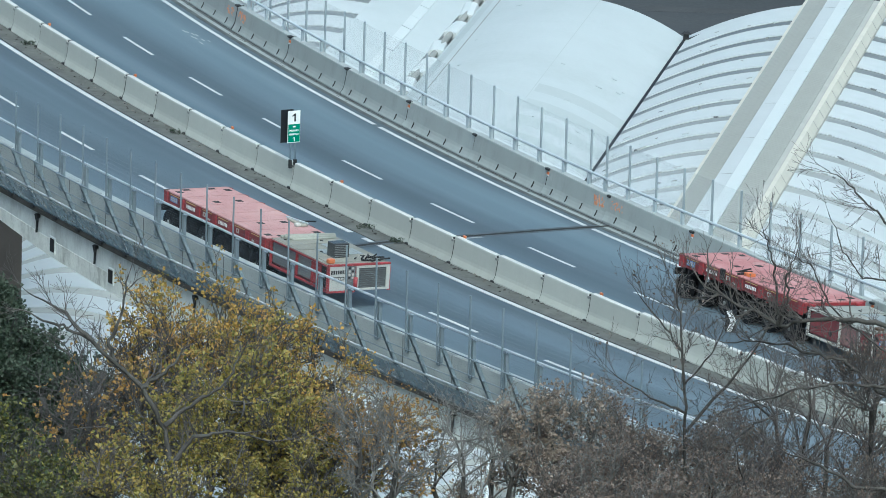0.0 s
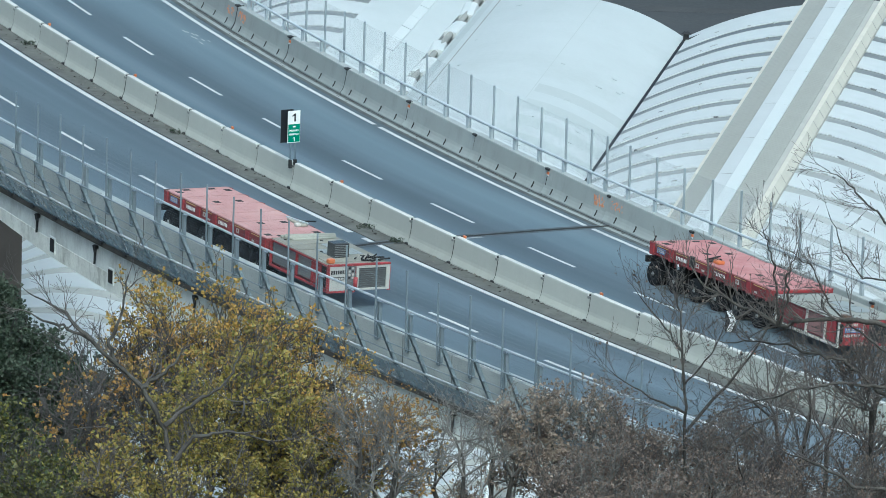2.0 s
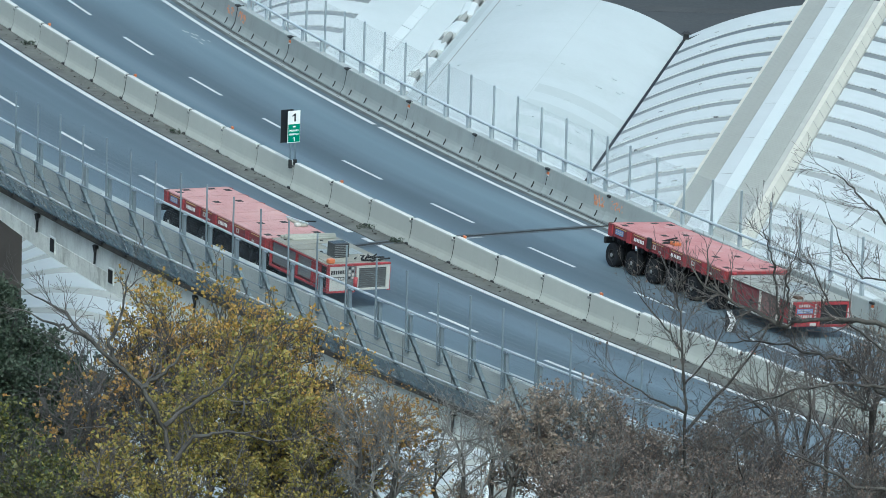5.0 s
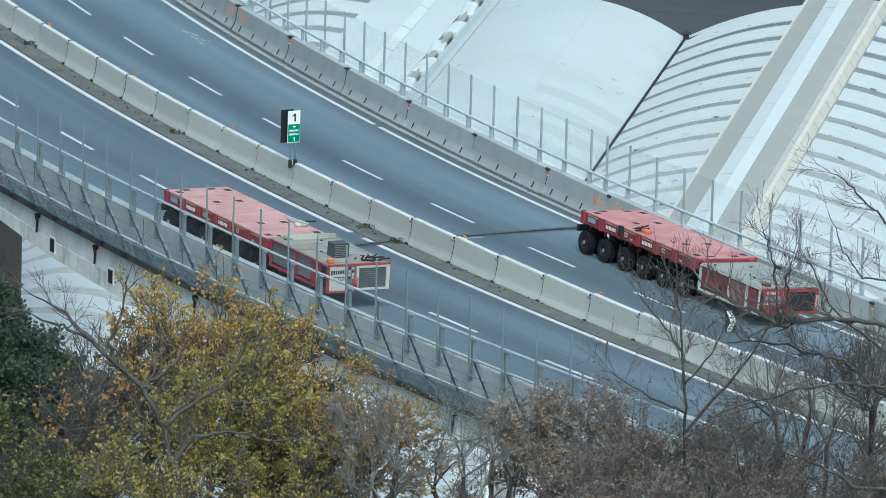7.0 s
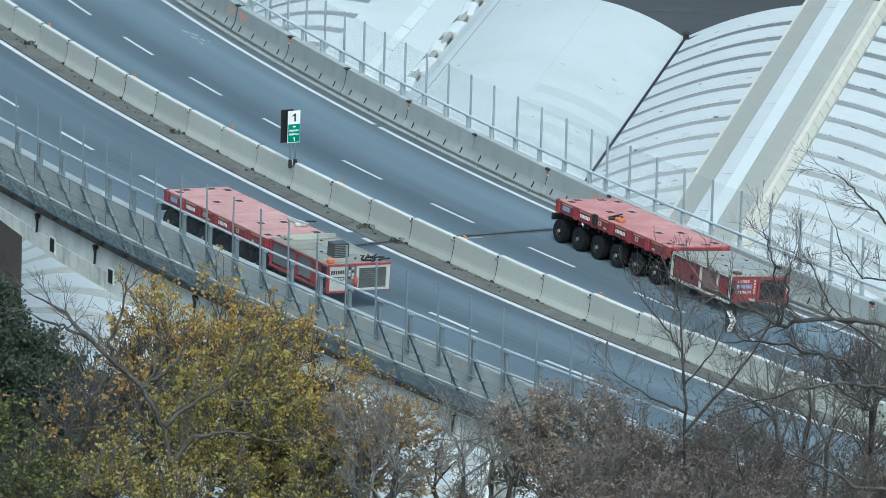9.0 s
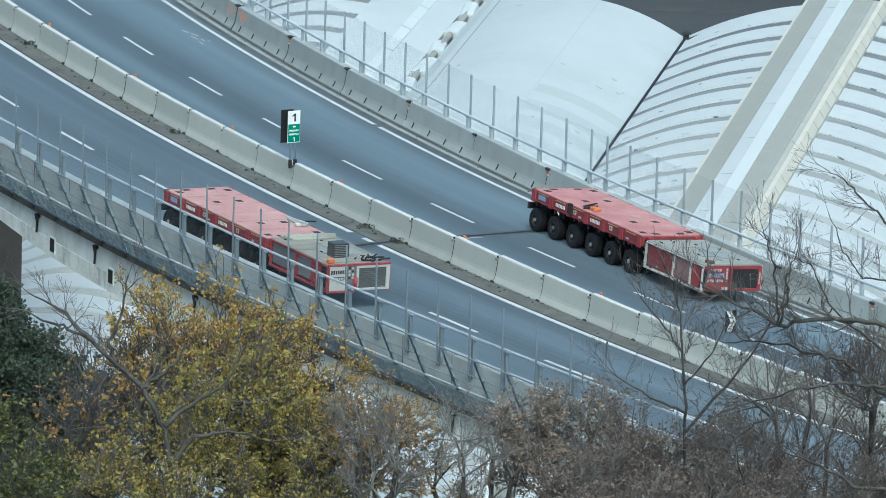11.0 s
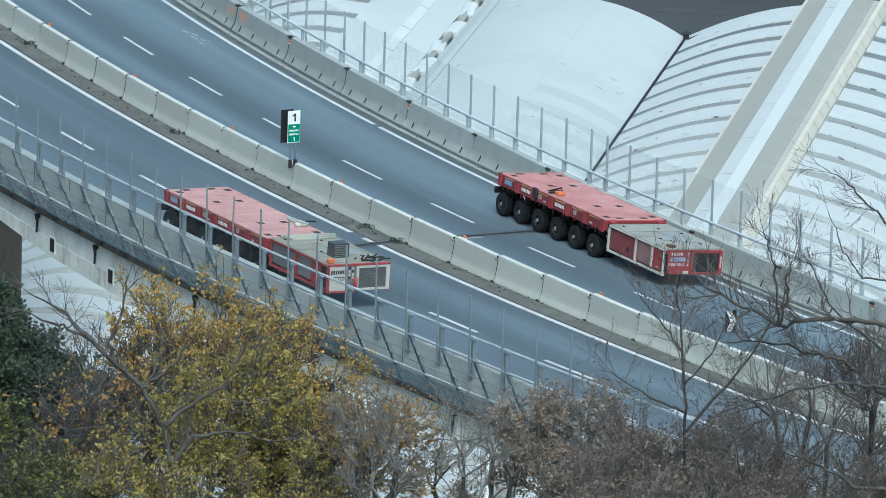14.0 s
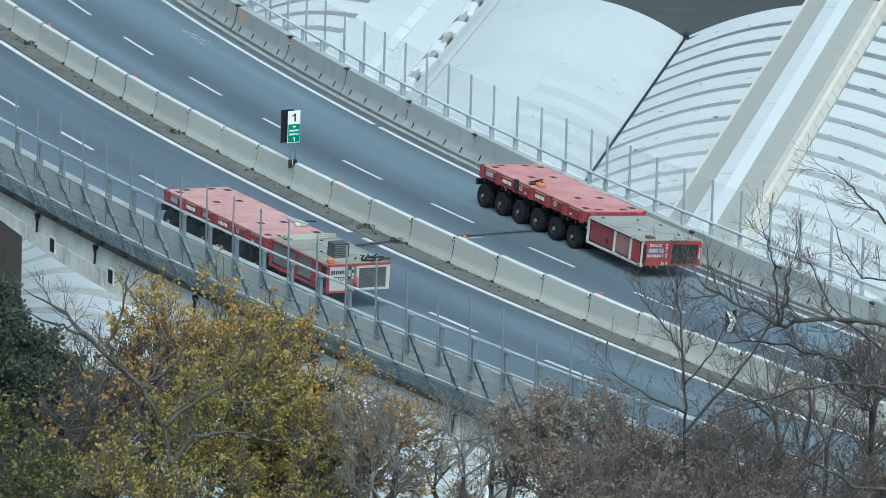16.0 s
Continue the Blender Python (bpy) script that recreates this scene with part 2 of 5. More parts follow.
LEAF_YELLOW = leaf_material("autumn_oak_leaves", (0.29, 0.25, 0.06), (0.40, 0.29, 0.065), (0.19, 0.19, 0.045), (0.45, 0.30, 0.075), (0.25, 0.23, 0.06), (0.34, 0.25, 0.08), (0.15, 0.16, 0.04))
LEAF_AMBER = leaf_material("amber_oak_leaves", (0.54, 0.33, 0.08), (0.40, 0.29, 0.075), (0.58, 0.31, 0.075), (0.24, 0.22, 0.055), (0.42, 0.24, 0.075), (0.27, 0.24, 0.06))
LEAF_ORANGE = leaf_material("orange_brown_leaves", (0.40, 0.22, 0.065), (0.26, 0.17, 0.06), (0.48, 0.28, 0.07), (0.21, 0.17, 0.06))
LEAF_DARK = leaf_material("evergreen_leaves", (0.027, 0.045, 0.026), (0.048, 0.072, 0.044), (0.036, 0.057, 0.035), (0.095, 0.118, 0.083))
LEAF_GREEN = leaf_material("mixed_bramble_leaves", (0.035, 0.056, 0.022), (0.075, 0.090, 0.027), (0.30, 0.28, 0.045), (0.045, 0.056, 0.024), (0.10, 0.095, 0.035))
LEAF_BROWN = leaf_material("withered_brown_leaves", (0.16, 0.122, 0.10), (0.25, 0.198, 0.165), (0.11, 0.085, 0.072), (0.19, 0.15, 0.125))
LEAF_TAN = leaf_material("pale_dead_oak_leaves", (0.34, 0.28, 0.22), (0.24, 0.18, 0.135), (0.42, 0.36, 0.30), (0.19, 0.145, 0.11))


# ---- shape helpers ----
def road_z(r, s):
    z = Z_ROAD + GRADE * s + SAG * s * s * (1.0 if abs(s) < 60 else (60 / abs(s)) ** 1.2)
    edge = MEDIAN_R
    return z + BANK * r if r <= edge else z + BANK * edge + 0.0212 + BANK_NEAR * (r - edge)


def road_xyz(r, s, h=0.0):
    a = T0 + s / R0
    return Vector((CX + (R0 + r) * math.cos(a), CY + (R0 + r) * math.sin(a), road_z(r, s) + h))


def road_frame(r, s, h=0.0, banked=False):
    """Pose on the carriageway: x along the curve, y towards its inside, z up (or square to the banked surface)."""
    a = T0 + s / R0
    x = Vector((-math.sin(a), math.cos(a), GRADE + 2 * SAG * s)).normalized()
    y = Vector((-math.cos(a), -math.sin(a), 0))
    if banked:
        y.z = -(BANK if r <= MEDIAN_R else BANK_NEAR)
    z = x.cross(y).normalized()
    if not banked:
        z = Vector((0, 0, 1))
        x = y.cross(z).normalized()
    y = z.cross(x)
    m = Matrix((x, y, z)).transposed().to_4x4()
    m.translation = road_xyz(r, s, h)
    return m


def whole_pose(ob):
    m = ob.matrix_basis.copy()
    while ob.parent:
        ob = ob.parent
        m = ob.matrix_basis @ m
    return m


def mesh_of(name, bm, material, smooth=False):
    me = bpy.data.meshes.new(name)
    bmesh.ops.recalc_face_normals(bm, faces=bm.faces)
    bm.to_mesh(me)
    bm.free()
    me.materials.append(material)
    if smooth:
        me.polygons.foreach_set("use_smooth", [True] * len(me.polygons))
    return me


def part(name, bm, material, parent, label="", m=None, smooth=False, in_world=False):
    """Links a bmesh (or a ready mesh) as one mesh object under a thing or a part."""
    if in_world:
        bm.transform(whole_pose(parent).inverted())
    me = bm if isinstance(bm, bpy.types.Mesh) else mesh_of(name, bm, material, smooth)
    ob = new(name, me)
    ob.parent = parent
    if m is not None:
        ob.matrix_basis = m
    return tagged(ob, label)


def thing(name, m, label, category, group="", kind=""):
    ob = new(name)
    ob.matrix_basis = m
    return tagged(ob, label, category, group, kind)


def setting(name, bm, material, label, category, smooth=False, origin=None):
    if origin is not None:
        bm.transform(Matrix.Translation(-Vector(origin)))
    ob = new(name, mesh_of(name, bm, material, smooth))
    if origin is not None:
        ob.location = origin
    return tagged(ob, label, category, "", "structure")


def box(bm, x0, x1, y0, y1, z0, z1, bevel=0.0):
    res = bmesh.ops.create_cube(bm, size=1.0, matrix=Matrix.LocRotScale(((x0 + x1) / 2, (y0 + y1) / 2, (z0 + z1) / 2), None, (abs(x1 - x0), abs(y1 - y0), abs(z1 - z0))))
    if bevel:
        edges = list({e for v in res["verts"] for e in v.link_edges})
        bmesh.ops.bevel(bm, geom=edges, offset=bevel, segments=1, affect="EDGES")
    return bm


def boxed(*a, **k):
    return box(bmesh.new(), *a, **k)


def tube(bm, a, b, ra, rb=None, sides=8):
    a, b = Vector(a), Vector(b)
    d = b - a
    m = Matrix.Translation((a + b) / 2) @ d.to_track_quat("Z", "Y").to_matrix().to_4x4()
    bmesh.ops.create_cone(bm, cap_ends=True, segments=sides, radius1=ra, radius2=ra if rb is None else rb, depth=d.length, matrix=m)
    return bm


def tubed(a, b, ra, rb=None, sides=8):
    return tube(bmesh.new(), a, b, ra, rb, sides)


def prism(bm, outline, x0, x1):
    """Extrudes an outline of (y, z) points along x."""
    a = [bm.verts.new((x0, y, z)) for y, z in outline]
    b = [bm.verts.new((x1, y, z)) for y, z in outline]
    n = len(outline)
    for i in range(n):
        bm.faces.new((a[i], a[(i + 1) % n], b[(i + 1) % n], b[i]))
    bm.faces.new(a)
    bm.faces.new(b[::-1])
    return bm


def lathe(bm, outline, segments=20, axis="Y"):
    """Turns an outline of (along the axis, radius) points."""
    rings = []
    for k in range(segments):
        a = 2 * math.pi * k / segments
        rings.append([bm.verts.new((r * math.cos(a), t, r * math.sin(a))) for t, r in outline])
    for k in range(segments):
        p, q = rings[k], rings[(k + 1) % segments]
        for i in range(len(outline) - 1):
            bm.faces.new((p[i], p[i + 1], q[i + 1], q[i]))
    bmesh.ops.remove_doubles(bm, verts=bm.verts, dist=0.0005)
    return bm


def sweep(outline, s0, s1, step=2.0, closed=True):
    """Sweeps an outline of (r, h) points along the curve, in world space."""
    bm = bmesh.new()
    n = max(1, int(math.ceil((s1 - s0) / step)))
    rows = [[bm.verts.new(road_xyz(r, s0 + (s1 - s0) * k / n, h)) for r, h in outline] for k in range(n + 1)]
    m = len(outline)
    for p, q in zip(rows, rows[1:]):
        for i in range(m if closed else m - 1):
            bm.faces.new((p[i], p[(i + 1) % m], q[(i + 1) % m], q[i]))
    if closed:
        bm.faces.new(rows[0])
        bm.faces.new(rows[-1][::-1])
    return bm


def ring(r, h, rad, sides=8):
    return [(r + rad * math.cos(2 * math.pi * i / sides), h + rad * math.sin(2 * math.pi * i / sides)) for i in range(sides)]


def words(text, size, material, parent, m, name="lettering"):
    cu = bpy.data.curves.new("lettering", "FONT")
    cu.offset = 0.03 * size
    cu.body, cu.size, cu.extrude, cu.align_x, cu.align_y = text, size, 0.002, "CENTER", "CENTER"
    tmp = new("lettering_source", cu)
    me = bpy.data.meshes.new_from_object(tmp.evaluated_get(bpy.context.evaluated_depsgraph_get()))
    bpy.data.objects.remove(tmp)
    me.materials.clear()
    me.materials.append(material)
    return part(name, me, material, parent, "", m)


# ---- ground ----
VALLEY = -17.0


def ground_z(x, y):
    if y < 150:
        z = 83.2 - 0.302 * max(y, -60)
    else:
        z = max(VALLEY, 37.9 - 0.46 * (y - 150))
    if z > VALLEY + 0.5:
        z += 0.7 * noise.noise((x * 0.06, y * 0.06, 0)) + 0.15 * noise.noise((x * 0.4, y * 0.4, 3))
    return z


def build_ground():
    bm = bmesh.new()
    xs = [-2500, -1200, -500, -200, -100] + [-60 + 4 * i for i in range(31)] + [100, 200, 500, 1200, 2500]
    ys = [-2500, -800, -200, -60] + [-40 + 5 * i for i in range(64)] + [290, 340, 400, 520, 800, 1500, 3000]
    grid = [[bm.verts.new((x, y, ground_z(x, y))) for x in xs] for y in ys]
    for a, b in zip(grid, grid[1:]):
        for i in range(len(xs) - 1):
            bm.faces.new((a[i], a[i + 1], b[i + 1], b[i]))
    setting("ground", bm, GROUND, "wooded hillside ground falling to a flat valley floor", "ground", True)
    bm = boxed(-150, 200, 300, 640, VALLEY, VALLEY + 0.03)
    yard = setting("yard", bm, YARD, "dark patched asphalt yard behind the hall", "yard")
    for x, y, w, d in ((12, 474, 11, 1.4), (26, 466, 5, 6), (16, 481, 17, .6), (22, 456, 14, .5)):
        part("tar_patch", boxed(x, x + w, y, y + d, VALLEY + 0.03, VALLEY + 0.036), DARK_GAP if d < 1 else YARD_PATCH, yard, "darker repair patch")


# ---- industrial hall with barrel vaults ----
# the hall stands on the valley floor, far below the carriageway
HALL = Matrix.Translation((0, 0, EYE_Z)) @ Matrix.Scale(1.2, 4) @ Matrix.Translation((0, 0, -EYE_Z)) @ Matrix.Rotation(radians(-9.3), 4, "Z")
HALL = HALL @ Matrix.Translation((-46, 333, 0)) @ Matrix.Rotation(radians(-0.3), 4, "Z") @ Matrix.Translation((46, -333, 0))
W0, W1 = 262.0, 349.5
VAULTS = [(-81.95, 5.05, 1.5), (-71.85, 5.05, 1.5), (-61.75, 5.05, 1.5), (-51.65, 5.05, 1.5), (-39.0, 7.5, 2.05), (-24.0, 7.5, 2.05), (-9.0, 7.5, 2.05)]
EAVES = 8.05


def vault_z(v, q):
    c, half, rise = v
    return EAVES + rise * (1 - ((q - c) / half) ** 2)


def vault_sheet(v, q0, q1, w0, w1, lift, thick, steps=14):
    """A curved sheet lying on a vault, about w = 0 locally when w0 is negative."""
    bm = bmesh.new()
    up, low = [], []
    for k in range(steps + 1):
        q = q0 + (q1 - q0) * k / steps
        z = vault_z(v, q) + lift
        up.append([bm.verts.new((q, w, z)) for w in (w0, w1)])
        low.append([bm.verts.new((q, w, z - thick)) for w in (w0, w1)])
    for k in range(steps):
        bm.faces.new((up[k][0], up[k + 1][0], up[k + 1][1], up[k][1]))
        bm.faces.new((low[k][0], low[k][1], low[k + 1][1], low[k + 1][0]))
        for j in (0, 1):
            bm.faces.new((up[k][j], low[k][j], low[k + 1][j], up[k + 1][j]))
    for k in (0, steps):
        bm.faces.new((up[k][0], up[k][1], low[k][1], low[k][0]))
    return bm


def build_hall():
    hall = thing("industrial_hall", HALL, "long industrial hall with parallel white striped barrel-vault roofs", "building", "", "")
    for v in VAULTS:
        c, half, rise = v
        end = 362.0 if c < -55 else W1
        part("roof_vault", vault_sheet(v, c - half + 0.02, c + half - 0.02, W0, end, -0.10, 0.25, 28), ROOF_GREY, hall, "grey concrete vault shell", smooth=True)
        for w in (W0 + 0.2, end - 0.2):
            bm = bmesh.new()
            top = [(c - half + 2 * half * k / 12, vault_z(v, c - half + 2 * half * k / 12) - 0.36) for k in range(13)]
            prof = [(c - half, 0.0)] + top + [(c + half, 0.0)]
            a = [bm.verts.new((q, w - 0.15, z)) for q, z in prof]
            b = [bm.verts.new((q, w + 0.15, z)) for q, z in prof]
            bm.faces.new(a)
            bm.faces.new(b[::-1])
            for i in range(len(prof)):
                j = (i + 1) % len(prof)
                bm.faces.new((a[i], b[i], b[j], a[j]))
            part("gable_wall", bm, WALL_GREY, hall, "plain grey gable wall")
        if c == -51.65:
            part("valley_gutter", boxed(-46.42, -46.29, W0, end, EAVES - 0.22, EAVES + 0.03), BLACK_STEEL, hall, "dark valley gutter")
        else:
            part("valley_gutter", boxed(c + half - 0.2, c + half + 0.2, W0, end, EAVES - 0.22, EAVES - 0.05), ROOF_TAN, hall, "grey valley gutter")
    part("side_wall", boxed(VAULTS[0][0] - 5.35, VAULTS[0][0] - 5.05, W0, W1, 0, EAVES), WALL_GREY, hall)
    part("side_wall", boxed(VAULTS[-1][0] + 7.5, VAULTS[-1][0] + 7.8, W0, W1, 0, EAVES), WALL_GREY, hall)
    # white strips between the grey ones
    n = int((W1 - W0) / 3.3)
    for v in VAULTS:
        c, half, rise = v
        runs = [(c - half + 0.12, c + half - 0.12)]
        if half > 6:
            runs = [(c - half + (0.26 if c == -39.0 else 0.03), c - 1.96), (c + 1.91, c + half - 0.12)]
        if c == -51.65:
            continue
        for q0, q1 in runs:
            me = None
            for k in range(-4 if c < -55 else 0, n):
                left = half > 6 and q1 < c
                w = 346.6 + 1.25 + 0.32 - 3.3 * k - (0.95 if left else 0.0)
                a1 = q1
                if left and k == 0:
                    part("roof_strip", vault_sheet(v, q0, q1, -1.06, 2.2, -0.06, 0.06, 14), ROOF_WHITE, hall, "wide white end strip", Matrix.Translation((0, w, 0)))
                    continue
                if c == -61.75 and w > 298:
                    a1 = -60.5
                if a1 != q1:
                    part("roof_strip", vault_sheet(v, q0, a1, -1.06, 1.19, -0.06, 0.06, 10), ROOF_WHITE, hall, m=Matrix.Translation((0, w, 0)), smooth=False)
                    continue
                if me is None:
                    me = mesh_of("roof_strip", vault_sheet(v, q0, q1, -1.06, 1.19, -0.06, 0.06, 14), ROOF_WHITE)
                part("roof_strip", me, ROOF_WHITE, hall, m=Matrix.Translation((0, w, 0)))
    # smooth membrane on one vault and half of its neighbour
    v1, v0 = VAULTS[3], VAULTS[2]
    part("roof_membrane", vault_sheet(v1, -56.35, -46.42, W0, W1 + 0.1, 0.02, 0.12, 28), ROOF_MEMBRANE, hall, "smooth white roof membrane", smooth=False)
    part("roof_membrane", vault_sheet(v0, -60.45, -57.0, 299.0, 362.1, 0.03, 0.13, 10), ROOF_MEMBRANE, hall, "smooth white roof membrane")
    part("roof_membrane", vault_sheet(v1, -56.35, -52.2, W1 + 0.1, 362.0, 0.02, 0.12, 14), ROOF_MEMBRANE, hall, "smooth white roof membrane")
    part("step_wall", boxed(-52.5, -52.2, W1 - 0.1, 362, 0, EAVES + 1.3), WALL_GREY, hall)
    part("gable_wall", boxed(-56.6, -52.5, 361.6, 361.9, 0, EAVES + 0.1), WALL_GREY, hall)
    for k in range(7):
        w = 331.0 - 3.0 * k
        part("lap_sheet", vault_sheet(v1, -50.3, -46.5, w - (1.0 if k % 2 else 0.7), w + 0.8, 0.026, 0.004, 8), ROOF_LAP, hall, "faint grey lap sheet")
    part("lap_seam", vault_sheet(v1, -50.41, -50.37, 300, W1, 0.028, 0.004, 1), ROOF_LAP, hall)
    part("lap_seam", vault_sheet(v1, -55.35, -55.28, 300, 362, 0.03, 0.004, 1), ROOF_TAN, hall)
    part("lap_seam", vault_sheet(v1, -56.2, -55.75, 300, 362, 0.026, 0.004, 1), ROOF_LAP, hall)
    for k in range(22):
        w = 361.0 - 2.3 * k
        part("seam_cover", vault_sheet(v0, -58.52, -58.10, w - 1.12, w + 1.12, 0.06 + 0.01 * (k % 2), 0.05, 4), RIDGE_GLAZE, hall, "low white seam cover")
    # pipe in the valley with white flaps laid over it
    part("valley_pipe", tubed((-56.7, 300, EAVES + 0.15), (-56.7, 362, EAVES + 0.15), 0.15, None, 14), ROOF_TAN, hall, "weathered pipe along the valley")
    rng = random.Random(4)
    for k in range(13):
        w, t = 355.4 - 4.1 * k, rng.uniform(-0.06, 0.06)
        arch = [(-0.46, -0.06), (-0.40, 0.18), (-0.22, 0.29), (0.05, 0.32), (0.29, 0.25), (0.40, 0.05), (0.40, -0.15), (-0.46, -0.15)]
        half = rng.uniform(1.05, 1.45)
        part("pipe_flap", prism_along_w(0, arch, -half, half), RIDGE_GLAZE, hall, "loose white flap draped over the pipe", Matrix.Translation((-56.7 + t, w, EAVES)) @ pose(0, 0, 0, rng.uniform(-2, 2), 0, rng.uniform(-7, 7)))
    # raised ridge caps on the wide vaults
    for v in VAULTS[4:]:
        c = v[0]
        top = vault_z(v, c) + 0.05
        at = Matrix.Translation((0, 0, top))
        part("ridge_cap", prism_along_w(c, [(-1.79, -0.15), (-1.79, 0.06), (-0.80, 0.31), (-0.80, -0.15)]), ROOF_TAN, hall, "tan corrugated ridge slope", at)
        part("ridge_cap", prism_along_w(c, [(0.34, -0.15), (0.34, 0.30), (1.17, 0.13), (1.17, -0.15)]), ROOF_TAN, hall, "tan corrugated ridge slope", at)
        part("ridge_apron", prism_along_w(c, [(1.18, -0.15), (1.18, 0.135), (1.42, 0.10), (1.42, -0.15)]), surface("pale_tan_apron", (0.39, 0.39, 0.365), 0.75, var=0.1, scale=0.8, fine=12), hall, "pale tan apron sheet", at)
        # same glazing on both slopes; the left one's shade is in its colour
        part("ridge_light", prism_along_w(c, [(-0.795, -0.15), (-0.795, 0.33), (-0.205, 0.38), (-0.205, -0.15)]), RIDGE_SHADED, hall, "white glazed ridge slope, shade in its colour", at)
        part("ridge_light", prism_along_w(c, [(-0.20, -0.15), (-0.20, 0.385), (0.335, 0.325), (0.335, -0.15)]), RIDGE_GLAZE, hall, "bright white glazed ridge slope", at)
        part("ridge_kerb", prism_along_w(c, [(1.425, -0.2), (1.425, 0.14), (1.50, 0.26), (1.68, 0.24), (1.90, -0.12), (1.90, -0.3)]), ROOF_CREAM, hall, "cream kerb flashing", at)
        part("ridge_edge", prism_along_w(c, [(-1.95, -0.25), (-1.95, 0.0), (-1.80, 0.05), (-1.80, -0.2)]), ROOF_CREAM, hall, "", at)
        part("ridge_gap", prism_along_w(c, [(-1.80, -0.2), (-1.80, 0.055), (-1.775, 0.07), (-1.775, -0.2)]), ROOF_GREY, hall, "", at)
        if c == -39.0:
            for k in range(7):
                w = W1 - 3.1 - 6.7 * k
                part("glazing_bar", prism_along_w(c, [(-0.84, 0.322), (-0.285, 0.385), (0.33, 0.33), (0.33, 0.31), (-0.285, 0.36), (-0.84, 0.30)], w - 0.012, w + 0.012), ROOF_TAN, hall, "", at)
        # corrugation ribs and flashing joints
        if c == -39.0:
            me1 = mesh_of("rib", ribs_mesh(-1.77, 0.065, -0.86, 0.298), ROOF_TAN)
            me2 = mesh_of("rib", ribs_mesh(0.36, 0.298, 1.16, 0.133), ROOF_TAN)
            for k in range(150):
                w = W1 - 0.3 - 0.31 * k
                part("rib", me1, ROOF_TAN, hall, m=Matrix.Translation((c, w, top)))
                part("rib", me2, ROOF_TAN, hall, m=Matrix.Translation((c, w, top)))
            for k in range(26):
                w = W1 - 0.9 - 2.05 * k
                part("kerb_joint", prism_along_w(c, [(1.66, 0.2), (1.67, 0.25), (1.69, 0.245), (1.91, -0.11), (1.88, -0.14)], w - 0.009, w + 0.009), ROOF_TAN, hall, "", Matrix.Translation((0, 0, top)))
    # small stains, patches and loose scraps on the roof
    rng = random.Random(21)
    scraps = [mesh_of("roof_scrap", scrap_mesh(rng), m) for m in (ROOF_GREY, DARK_PANEL, ROOF_TAN, ROOF_GREY, ROOF_LAP)]
    for k in range(170):
        v = rng.choice((VAULTS[3], VAULTS[4], VAULTS[4], VAULTS[4], VAULTS[4], VAULTS[5]))
        side = rng.choice((-1, 1))
        q = v[0] + side * rng.uniform(0.3, 0.92) * v[1]
        w = rng.uniform(296, W1 - 1)
        if v[1] > 6 and abs(q - v[0]) < 2.1:
            continue
        if v[1] > 6 and rng.random() < 0.6:
            w = 346.6 - 3.3 * round((346.6 - w) / 3.3) + rng.choice((-0.48, 0.5))
        slope = math.atan(-2 * v[2] * (q - v[0]) / v[1] ** 2)
        part("roof_scrap", rng.choice(scraps if v[1] > 6 else scraps[-1:]), ROOF_GREY, hall, m=Matrix.Translation((q, w, vault_z(v, q) + (0.03 if v[1] < 6 else -0.05))) @ Matrix.Rotation(-slope, 4, "Y") @ Matrix.Rotation(rng.uniform(-.4, .4), 4, "Z") @ Matrix.Diagonal((rng.uniform(.4, 1.3), rng.uniform(.4, 0.9), 1, 1)))
    # flue cowl and pipe where two vaults meet the gable
    cowl = thing("roof_cowl", HALL @ Matrix.Translation((-46.25, 348.6, EAVES)), "small dark metal cowl in the roof valley", "vent")
    part("stack", tubed((0, 0, -0.05), (0, 0, 0.34), 0.15, 0.13, 12), BLACK_STEEL, cowl)
    part("cap", tubed((0, 0, 0.36), (0, 0, 0.46), 0.24, 0.1, 12), BLACK_STEEL, cowl)
    pipe = thing("flue_pipe", HALL @ Matrix.Translation((-45.6, 348.2, EAVES + 0.12)), "dark flue pipe lying on the vault", "pipe")
    part("pipe", tubed((-0.5, 0, 0.02), (0.9, 0.9, 0.52), 0.08, 0.08, 8), BLACK_STEEL, pipe)


def scrap_mesh(rng):
    bm = bmesh.new()
    n = 7
    a = [bm.verts.new((0.16 * math.cos(2 * math.pi * i / n) * rng.uniform(.4, 1.2), 0.13 * math.sin(2 * math.pi * i / n) * rng.uniform(.4, 1.2), 0.012)) for i in range(n)]
    b = [bm.verts.new((v.co.x, v.co.y, -0.05)) for v in a]
    bm.faces.new(a)
    for i in range(n):
        bm.faces.new((a[i], b[i], b[(i + 1) % n], a[(i + 1) % n]))
    return bm


def prism_along_w(c, outline, w0=W0, w1=W1 + 0.05):
    bm = bmesh.new()
    a = [bm.verts.new((c + q, w0, z)) for q, z in outline]
    b = [bm.verts.new((c + q, w1, z)) for q, z in outline]
    for i in range(len(outline)):
        j = (i + 1) % len(outline)
        bm.faces.new((a[i], b[i], b[j], a[j]))
    bm.faces.new(a)
    bm.faces.new(b[::-1])
    return bm


def ribs_mesh(q0, z0, q1, z1):
    bm = bmesh.new()
    v = [bm.verts.new(p) for p in ((q0, -0.09, z0), (q0, 0, z0 + 0.022), (q0, 0.09, z0), (q1, -0.09, z1), (q1, 0, z1 + 0.022), (q1, 0.09, z1))]
    for f in ((0, 1, 4, 3), (1, 2, 5, 4), (0, 2, 1), (3, 4, 5)):
        bm.faces.new([v[i] for i in f])
    return bm


# ---- the viaduct ----
S0, S1 = -140.0, 78.0


